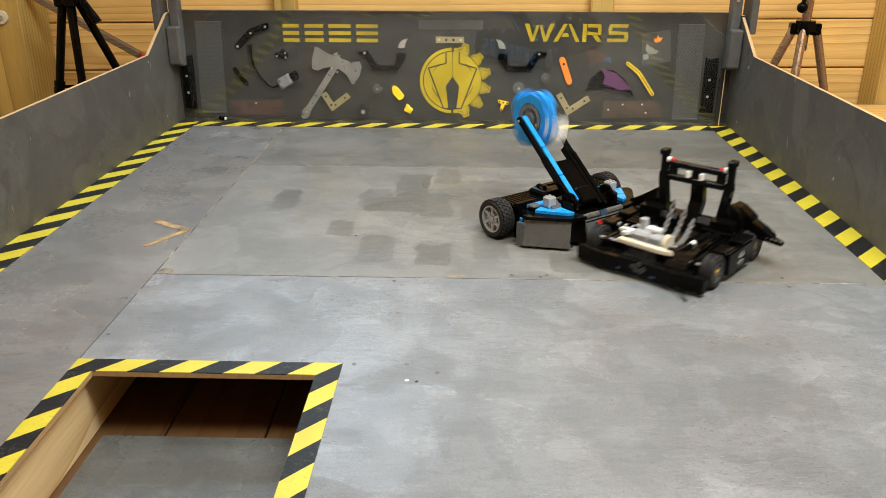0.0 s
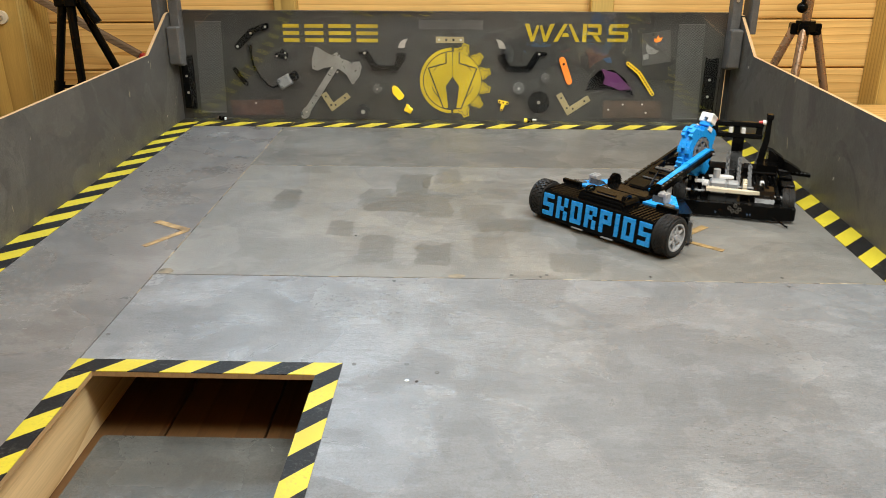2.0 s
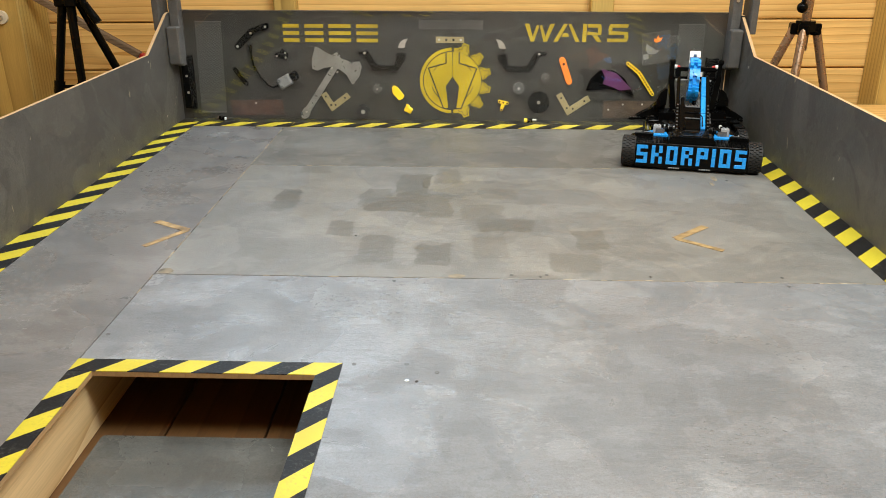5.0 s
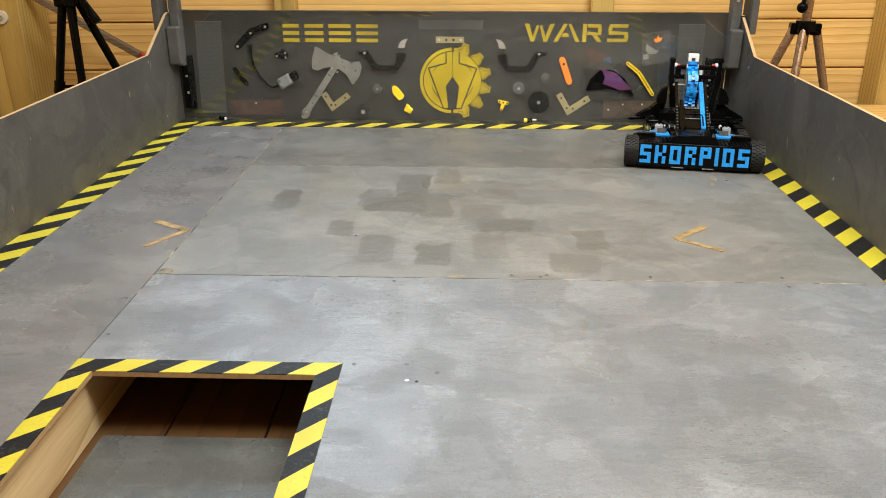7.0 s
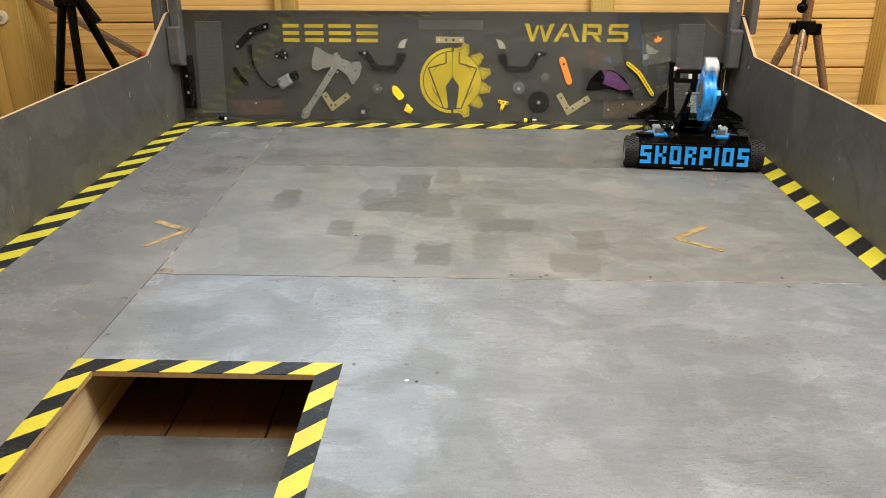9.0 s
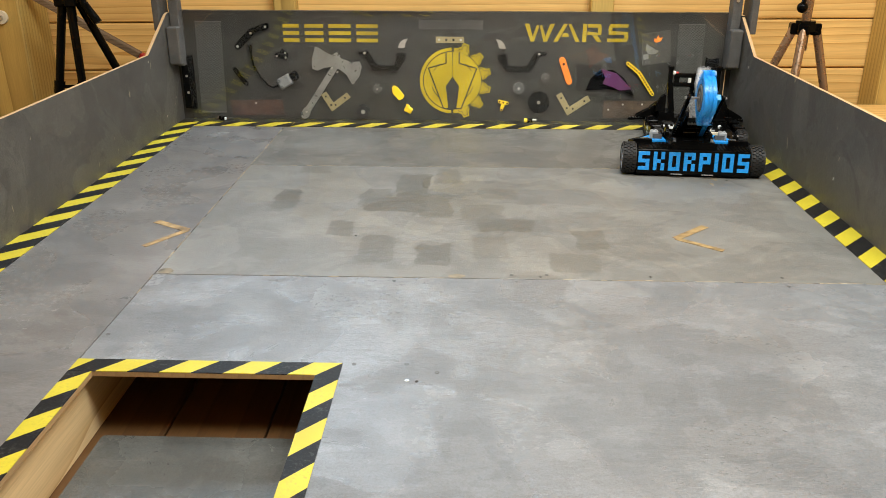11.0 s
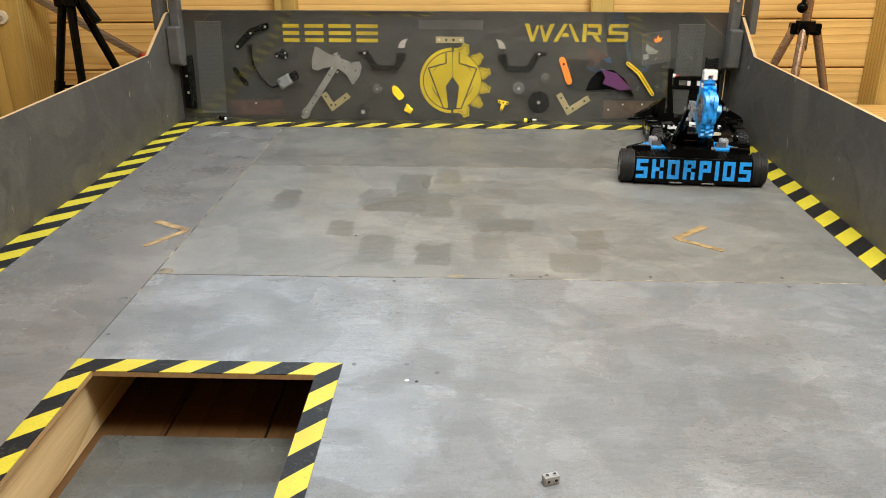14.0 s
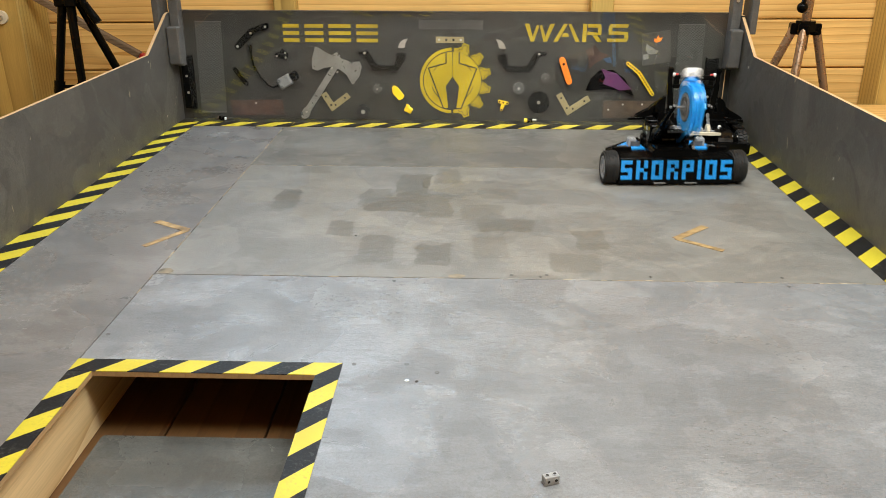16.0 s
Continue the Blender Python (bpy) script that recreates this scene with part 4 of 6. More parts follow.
def flipper_robot():
    """Origin on the floor below the front axle; +y runs to its rear."""
    bot = thing("flipper_robot", "low black plastic-brick robot with an upright lifting gate", "robot")
    wheels = []
    for s in (-1, 1):
        for y in (0.0, 0.148):
            wheels.append(wheel(bot, s * 0.098, y, 0.026, 0.022, 0.0155, GREY_ABS, (22, 2), YELLOW_ABS))
    bm = box(B(), -0.083, 0.083, -0.040, 0.175, 0.008, 0.030, 0.001)
    part("chassis", bm, BLACK_ABS, bot)
    # bowed front bar
    for s in (-1, 1):
        bm = prism(B(), [(s * 0.001, -0.052), (s * 0.060, -0.056), (s * 0.107, -0.048), (s * 0.107, -0.038), (s * 0.060, -0.046), (s * 0.001, -0.044)], 0.005, 0.0305, "z")
        part("front_bar", bm, BLACK_ABS, bot)
        part("front_bar_cap", box(B(), s * 0.100, s * 0.109, -0.050, -0.036, 0.006, 0.030, 0.002), BLACK_ABS, bot)
    bm = B()
    for x, z in ((-0.006, 0.022), (0.004, 0.027), (0.012, 0.021), (0.000, 0.017), (0.008, 0.016)):
        ring(bm, 0.0018, 0.0038, -0.0545, -0.0515, 10, "y", m=Matrix.Translation((x, 0, z)))
    part("connector", bm, SMOKED, bot)
    bm = B()
    for x in (-0.030, 0.026, 0.031):
        rod(bm, (x, -0.0562, 0.013), (x, -0.050, 0.013), 0.0018, seg=8)
    part("blue_pins", bm, NAVY_ABS, bot)["kind"] = "stuff"
    # side armour between the wheels
    for s in (-1, 1):
        bm = box(B(), s * 0.100, s * 0.112, 0.030, 0.118, 0.010, 0.046, 0.0015)
        part("side_panel", bm, BLACK_ABS, bot)
        bm = B()
        for k in range(4):
            a = radians(45 + 90 * k)
            c, w = Vector((math.cos(a), math.sin(a))), Vector((-math.sin(a), math.cos(a)))
            o = Vector((0.074, 0.028))
            pts = [o + c * 0.002, o + c * 0.012 + w * 0.005, o + c * 0.010, o + c * 0.012 - w * 0.005]
            prism(bm, [tuple(p) for p in pts], s * 0.1122, s * 0.1130, "x")
        part("star_sticker", bm, LIGHT_ABS, bot, "light grey star on the side")
        part("mudguard", box(B(), s * 0.086, s * 0.111, 0.022, 0.052, 0.0465, 0.0525, 0.002), BROWN_ABS, bot)
        part("mudguard", box(B(), s * 0.086, s * 0.111, 0.078, 0.122, 0.0465, 0.0525, 0.002), BLACK_ABS, bot)
    # deck beams
    rnd = random.Random(7)
    for k in range(9):
        x = -0.078 + k * 0.0185
        if -0.052 < x < 0.012:
            continue
        part("deck_beam", box(B(), x, x + 0.0145, -0.028 + rnd.uniform(0, 0.012), 0.118, 0.0302, 0.040 + rnd.uniform(0, 0.006), 0.0015), BROWN_ABS if k % 2 else BLACK_ABS, bot)
    part("deck_beam", box(B(), -0.066, 0.03, 0.060, 0.118, 0.0302, 0.0375, 0.0015), BLACK_ABS, bot)
    part("ramp_panel", prism(B(), [(-0.036, 0.031), (0.020, 0.031), (0.014, 0.050), (-0.010, 0.047), (-0.030, 0.038)], 0.038, 0.072, "x"), BROWN_ABS, bot)
    for x, y0, y1, z in ((0.046, -0.010, 0.112, 0.049), (0.060, 0.004, 0.112, 0.051), (-0.058, 0.052, 0.116, 0.050), (-0.072, 0.040, 0.116, 0.047)):
        bm = prism(B(), [(x - 0.0055, 0.0300), (x + 0.0055, 0.0300), (x + 0.0050, z - 0.003), (x + 0.0015, z), (x - 0.0030, z - 0.001), (x - 0.0052, z - 0.005)], y0, y1, "y")
        part("deck_ridge", bm, BLACK_ABS, bot, "long glossy black ridged cover")
        for k in range(3):
            y = y0 + (y1 - y0) * (k + 0.7) / 3.4
            part("ridge_pin", rod(B(), (x - 0.0062, y, z - 0.006), (x + 0.0062, y, z - 0.006), 0.0020, seg=8), GREY_ABS if k % 2 else BROWN_ABS, bot)
    for x0, x1, y in ((-0.080, -0.052, 0.052), (-0.080, -0.052, 0.064), (-0.080, -0.052, 0.076)):
        part("rack_bar", box(B(), x0, x1, y, y + 0.004, 0.0475, 0.0515, 0.0006), BROWN_ABS, bot)
    bm = B()
    studs(bm, 0.070, 0.030, 2, 9, 0.0462)
    part("studs", bm, BLACK_ABS, bot)["kind"] = "stuff"
    # motor with its shaft, cream gear, white blades
    bm = box(B(), -0.044, -0.012, 0.000, 0.028, 0.0302, 0.056, 0.004)
    box(bm, -0.012, 0.010, 0.003, 0.025, 0.033, 0.054, 0.003)
    rod(bm, (-0.032, 0.024, 0.056), (-0.032, 0.024, 0.073), 0.0070, seg=14)
    box(bm, -0.050, -0.042, 0.006, 0.022, 0.036, 0.050, 0.002)
    part("motor", bm, LIGHT_ABS, bot, "pale grey electric motor")
    bm = ring(B(), 0.003, 0.0145, 0.016, 0.023, 24, "x", m=Matrix.Translation((0, 0.006, 0.046)))
    for k in range(20):
        box(bm, 0.016, 0.023, -0.0010, 0.0010, 0.014, 0.0165, m=Matrix.Translation((0, 0.006, 0.046)) @ Matrix.Rotation(2 * math.pi * k / 20, 4, "X"))
    part("gear", bm, CREAM_ABS, bot, "cream plastic gear")
    part("gear_shaft", rod(B(), (-0.050, 0.006, 0.046), (0.036, 0.006, 0.046), 0.0022, seg=8), LIGHT_ABS, bot)
    m = Matrix.Translation((-0.005, -0.024, 0.047)) @ Matrix.Rotation(radians(-3), 4, "Z")
    bm = prism(B(), [(-0.045, -0.006), (0.030, -0.006), (0.046, -0.002), (0.050, 0.001), (0.030, 0.005), (-0.045, 0.006)], -0.003, 0.003, "z", m=m)
    for k in range(4):
        box(bm, -0.043 + k * 0.008, -0.038 + k * 0.008, -0.003, 0.003, 0.003, 0.0045, m=m)
    part("cream_blade", bm, CREAM_ABS, bot, "long cream plastic blade")
    part("white_blade", prism(B(), [(-0.046, 0.024), (-0.020, 0.034), (-0.002, 0.030), (0.000, 0.022), (-0.012, 0.018), (-0.034, 0.020)], 0.0565, 0.0605, "z"), WHITE_ABS, bot, "white plastic blade")
    bm = prism(B(), [(-0.070, 0.016), (-0.046, 0.022), (-0.046, 0.028), (-0.072, 0.024)], 0.046, 0.050, "z")
    prism(bm, [(-0.058, -0.002), (-0.050, -0.002), (-0.044, 0.018), (-0.050, 0.020)], 0.047, 0.052, "z")
    part("white_blade", bm, WHITE_ABS, bot)
    # three link chains rising to the gate
    for x, y0, y1, z1 in ((-0.012, 0.040, 0.082, 0.090), (0.010, 0.034, 0.078, 0.080), (0.030, 0.022, 0.066, 0.070)):
        bm = B()
        n = 12
        way = lambda u: Vector((x, y0 + (y1 - y0) * u, 0.044 + (z1 - 0.044) * u * u))
        for k in range(n):
            u = k / (n - 1)
            run = way(min(1.0, u + 0.04)) - way(max(0.0, u - 0.04))
            mm = Matrix.Translation(way(u)) @ run.to_track_quat("Z", "X").to_matrix().to_4x4() @ Matrix.Rotation(radians(90 * (k % 2) + 45), 4, "Z") @ Matrix.Diagonal((1, 1, 1.5, 1))
            ring(bm, 0.0022, 0.0042, -0.0012, 0.0012, 12, "x", m=mm)
        part("chain", bm, MID_GREY, bot, "light grey link chain")
    part("tube", rod(B(), (0.052, -0.004, 0.050), (0.054, 0.060, 0.052), 0.0030, seg=10), BLACK_ABS, bot)
    part("tube_joint", rod(B(), (0.0515, 0.020, 0.051), (0.0522, 0.030, 0.0512), 0.0042, seg=10), WHITE_ABS, bot)
    # lifting gate, one part with its posts, bars and pins
    gy = 0.132
    gate = part("gate", box(B(), -0.049, 0.049, -0.008, 0.004, 0.112, 0.122, 0.0015), BLACK_ABS, bot, "upright black lifting gate", at=pose(0, gy, 0))
    part("gate_bar", box(B(), -0.049, 0.049, -0.008, 0.004, 0.135, 0.145, 0.0015), BLACK_ABS, gate)
    for x in (-0.042, 0.0, 0.042):
        part("gate_bar", box(B(), x - 0.006, x + 0.006, -0.007, 0.003, 0.1222, 0.1348), BLACK_ABS, gate)
    for x in (-0.012, 0.012):
        part("pin", rod(B(), (x, -0.0095, 0.1235), (x, -0.0095, 0.1335), 0.0042, seg=10), WHITE_ABS, gate, "white pin")
    part("gate_stem", prism(B(), [(-0.006, 0.1118), (0.006, 0.1118), (0.012, 0.080), (-0.014, 0.040), (-0.030, 0.040), (-0.004, 0.084)], -0.006, 0.016, "x"), BLACK_ABS, gate)
    for s in (-1, 1):
        bm = prism(B(), [(s * 0.040, 0.040), (s * 0.054, 0.040), (s * 0.063, 0.112), (s * 0.063, 0.124), (s * 0.0515, 0.124), (s * 0.0505, 0.110)], -0.010, 0.006, "y")
        box(bm, s * 0.053, s * 0.063, -0.008, 0.004, 0.110, 0.158, 0.0015)
        box(bm, s * 0.052, s * 0.065, -0.012, 0.006, 0.153, 0.163, 0.0015)
        part("gate_post", bm, BLACK_ABS, gate)
        bm = prism(B(), [(s * 0.0645, 0.050), (s * 0.088, 0.050), (s * 0.088, 0.064), (s * 0.080, 0.082), (s * 0.071, 0.090), (s * 0.0645, 0.092)], -0.010, 0.0045, "y")
        part("gate_cheek", bm, BLACK_ABS, gate)
        part("pin", rod(B(), (s * 0.0465, -0.004, 0.146), (s * 0.0525, -0.004, 0.146), 0.0048, seg=10), WHITE_ABS, gate, "white pin")
        part("pin", rod(B(), (s * 0.0390, -0.004, 0.146), (s * 0.0463, -0.004, 0.146), 0.0030, seg=10), RED_ABS, gate, "red pin")
    for s in (-1, 1):
        bm = prism(B(), [(gy - 0.030, 0.030), (gy + 0.034, 0.030), (gy + 0.026, 0.060), (gy + 0.008, 0.070), (gy - 0.030, 0.066)], s * 0.044, s * 0.082, "x")
        part("gate_bracket", bm, BLACK_ABS, bot)
        bm = prism(B(), [(s * 0.0640, 0.046), (s * 0.098, 0.046), (s * 0.098, 0.070), (s * 0.092, 0.075), (s * 0.076, 0.086), (s * 0.0640, 0.089)], 0.140, 0.165, "y")
        part("wing_fairing", bm, BLACK_ABS, bot, "sloping black fairing over the wing")
        bm = prism(B(), [(s * 0.0985, 0.0462), (s * 0.134, 0.0465), (s * 0.131, 0.051), (s * 0.116, 0.060), (s * 0.104, 0.0665), (s * 0.0985, 0.068)], 0.137, 0.158, "y")
        part("wing_fairing", bm, BLACK_ABS, bot, "sloping black fairing over the wing")
        bm = rod(B(), (s * 0.080, 0.1365, 0.074), (s * 0.080, 0.1398, 0.074), 0.0055, seg=14)
        part("fairing_boss", bm, BROWN_ABS, bot)
        # swept rear wings
        bm = prism(B(), [(s * 0.078, 0.150), (s * 0.115, 0.140), (s * 0.150, 0.132), (s * 0.152, 0.142), (s * 0.118, 0.166), (s * 0.080, 0.176)], 0.040, 0.046, "z")
        prism(bm, [(s * 0.078, 0.156), (s * 0.110, 0.150), (s * 0.106, 0.172), (s * 0.080, 0.178)], 0.046, 0.054, "z")
        prism(bm, [(s * 0.078, 0.162), (s * 0.096, 0.160), (s * 0.092, 0.176), (s * 0.080, 0.178)], 0.054, 0.062, "z")
        part("wing", bm, BLACK_ABS, bot)
        bm = B()
        for k in range(5):
            ring(bm, 0.0016, 0.0030, 0.0455, 0.0470, 8, "z", m=Matrix.Translation((s * (0.118 + k * 0.0075), 0.1405 - k * 0.0012, 0)))
        part("wing_holes", bm, GREY_ABS, bot)["kind"] = "stuff"
    for x, y0, y1, z in ((-0.074, -0.030, 0.020, 0.043), (-0.062, 0.030, 0.060, 0.046), (0.078, -0.026, 0.030, 0.044)):
        part("side_beam", box(B(), x - 0.004, x + 0.004, y0, y1, z - 0.012, z, 0.0012), BLACK_ABS, bot)
    for x0, x1, y, z in ((-0.086, -0.050, 0.032, 0.049), (-0.086, -0.052, -0.016, 0.040), (0.058, 0.086, -0.020, 0.040), (0.034, 0.084, 0.100, 0.050)):
        part("cross_axle", rod(B(), (x0, y, z), (x1, y, z), 0.0024, seg=8), LIGHT_ABS if y < 0 else BLACK_ABS, bot)
    for x in (-0.082, -0.070, -0.058):
        part("grey_bush", rod(B(), (x, 0.032, 0.049), (x + 0.004, 0.032, 0.049), 0.0038, seg=10), LIGHT_ABS, bot)
    part("arched_cover", prism(B(), [(0.100, 0.030), (0.118, 0.030), (0.118, 0.060), (0.110, 0.066), (0.102, 0.058)], 0.020, 0.046, "x"), BLACK_ABS, bot)
    part("arched_cover", prism(B(), [(0.100, 0.030), (0.118, 0.030), (0.118, 0.056), (0.110, 0.062), (0.102, 0.054)], -0.046, -0.016, "x"), BLACK_ABS, bot)
    part("rear_deck", box(B(), -0.078, 0.078, 0.120, 0.180, 0.0302, 0.046, 0.002), BLACK_ABS, bot)
    part("skid", rod(B(), (0.070, -0.056, 0.012), (0.096, -0.075, 0.002), 0.0016, seg=8), BLACK_ABS, bot)
    return bot, wheels, gate


def loose_brick():
    """A small two-hole brick that is thrown off and comes to rest."""
    bm = box(B(), -0.008, 0.008, -0.004, 0.004, 0.0, 0.0096, 0.0005)
    for x in (-0.004, 0.004):
        ring(bm, 0.0016, 0.0026, -0.0046, -0.0040, 12, "y", m=Matrix.Translation((x, 0, 0.0050)))
        rod(bm, (x, 0, 0.0096), (x, 0, 0.0104), 0.0026, seg=12)
        rod(bm, (x, 0, 0.0104), (x, 0, 0.01046), 0.0017, seg=12, slot=1)
        rod(bm, (x, -0.0046, 0.0050), (x, -0.00466, 0.0050), 0.0016, seg=12, slot=1)
    return tagged(part("loose_brick", bm, [LIGHT_ABS, DARK_GAP]), "small light grey plastic brick lying on the floor", "brick")


SPINNER, SPINNER_WHEELS, ARM, DISC = spinner_robot()
FLIPPER, FLIPPER_WHEELS, GATE = flipper_robot()
BRICK = loose_brick()


# ---- what hangs on the back wall ----
WALL_Y = 0.0850         # face of the back wall


def hung(name, label, category, bm, mats, group=""):
    return tagged(part(name, bm, mats), label, category, group)


def flat(pts, thick, lift=0.0002, bm=None, slot=0):
    return prism(bm or B(), pts, WALL_Y - lift - thick, WALL_Y - lift, "y", slot=slot)


def bar(bm, p, q, w, thick, lift=0.0002, ends=True):
    """A flat bar with rounded ends from p to q on the wall."""
    p, q = Vector(p), Vector(q)
    d = (q - p).normalized()
    a = math.atan2(d.y, d.x)
    pts = []
    for c, s in ((q, -90), (p, 90)):
        for k in range(5 if ends else 2):
            t = a + radians(s + 180 * k / (4 if ends else 1))
            pts.append((c.x + w / 2 * math.cos(t), c.y + w / 2 * math.sin(t)))
    return prism(bm, pts, WALL_Y - lift - thick, WALL_Y - lift, "y")


def lattice(name, x0, x1, z0, z1, lean, label):
    """A strip of expanded metal: crossing wires in a thin frame."""
    bm = B()
    pitch = 0.0038
    w, h = x1 - x0, z1 - z0
    for s in (-1, 1):
        u = -h
        while u < w + h:
            # a wire at 60 degrees, clipped to the strip
            t0, t1 = 0.0, h
            k = 0.55 * s
            lo, hi = sorted(((0 - u) / k, (w - u) / k))
            t0, t1 = max(t0, lo), min(t1, hi)
            if t1 - t0 > 0.003:
                p, q = (x0 + u + k * t0 + lean * t0, z0 + t0), (x0 + u + k * t1 + lean * t1, z0 + t1)
                n = Vector((q[1] - p[1], p[0] - q[0])).normalized() * 0.00052
                y = WALL_Y - 0.0014 - (0.0010 if s > 0 else 0.0)
                prism(bm, [(p[0] - n.x, p[1] - n.y), (q[0] - n.x, q[1] - n.y), (q[0] + n.x, q[1] + n.y), (p[0] + n.x, p[1] + n.y)], y, y + 0.0009, "y")
            u += pitch
    ends = ((0.0, 0.0035), (h - 0.0035, h)) if h > w else ()
    for t0, t1 in ends:
        prism(bm, [(x0 + lean * t0, z0 + t0), (x1 + lean * t0, z0 + t0 + 0.001), (x1 + lean * t1, z0 + t1), (x0 + lean * t1, z0 + t1 - 0.001)], WALL_Y - 0.0035, WALL_Y - 0.0004, "y")
    for u0, u1 in () if h > w else ((-0.0025, 0.0), (w, w + 0.0025)):
        prism(bm, [(x0 + u0, z0 - 0.001), (x0 + u1, z0 - 0.001), (x0 + u1, z1 + 0.001), (x0 + u0, z1 + 0.001)], WALL_Y - 0.0035, WALL_Y - 0.0004, "y")
    return tagged(part(name, bm, LATTICE), label, "metal mesh", "metal mesh strips on the back wall")


def words():
    """Yellow stencilled writing: four plain blocks, and a word of square stencil letters."""
    for x0, x1 in ((-0.451, -0.408), (-0.393, -0.343), (-0.329, -0.270), (-0.255, -0.198)):
        sign = thing("sign_mark", "yellow painted mark on the grey wall", "sign", "painted marks on the wall")
        for z0, z1 in ((0.2110, 0.2205), (0.2295, 0.2390), (0.2480, 0.2575)):
            part("bar", flat([(x0, z0), (x1, z0), (x1, z1), (x0, z1)], 0.0004), YELLOW_PAINT, sign)
    z0, z1, s = 0.2155, 0.2615, 0.0105
    mid = (z0 + z1) / 2
    quad = lambda a, b, c, d: [(a, z0), (b, z0), (d, z1), (c, z1)]
    letters = [
        # W
        [quad(0.207, 0.216, 0.190, 0.202), [(0.207, z0), (0.216, z0), (0.2285, z1 - 0.006), (0.2225, z1 - 0.002)], [(0.241, z0), (0.250, z0), (0.2355, z1 - 0.002), (0.2295, z1 - 0.006)], quad(0.241, 0.250, 0.257, 0.269)],
        # A
        [quad(0.267, 0.278, 0.293, 0.303), quad(0.325, 0.336, 0.3045, 0.312), [(0.2885, mid - 0.010), (0.3075, mid - 0.010), (0.3045, mid - 0.001), (0.2915, mid - 0.001)]],
        # R
        [[(0.343, z0), (0.343 + s, z0), (0.343 + s, z1), (0.343, z1)], [(0.3555, z1 - 0.009), (0.392, z1 - 0.009), (0.389, z1), (0.3555, z1)], [(0.383, mid), (0.392, mid), (0.392, z1 - 0.0095), (0.383, z1 - 0.0095)],
         [(0.3555, mid - 0.005), (0.392, mid - 0.005), (0.392, mid - 0.0005), (0.3555, mid + 0.004)], [(0.382, z0), (0.394, z0), (0.382, mid - 0.006), (0.369, mid - 0.006)]],
        # S
        [[(0.414, z1 - 0.009), (0.460, z1 - 0.009), (0.463, z1), (0.414, z1)], [(0.410, mid + 0.006), (0.420, mid + 0.006), (0.420, z1 - 0.0095), (0.411, z1 - 0.004)], [(0.411, mid - 0.004), (0.462, mid - 0.004), (0.462, mid + 0.003), (0.411, mid + 0.0055)],
         [(0.453, z0 + 0.0095), (0.463, z0 + 0.0095), (0.463, mid - 0.0045), (0.453, mid - 0.0045)], [(0.408, z0), (0.460, z0), (0.463, z0 + 0.009), (0.408, z0 + 0.009)]]]
    for strokes in letters:
        sign = thing("sign_letter", "yellow stencilled letter painted on the grey wall", "sign", "painted letters on the wall")
        for k, pts in enumerate(strokes):
            part("stroke", flat(pts, 0.0004 + 0.0002 * k), YELLOW_PAINT, sign)


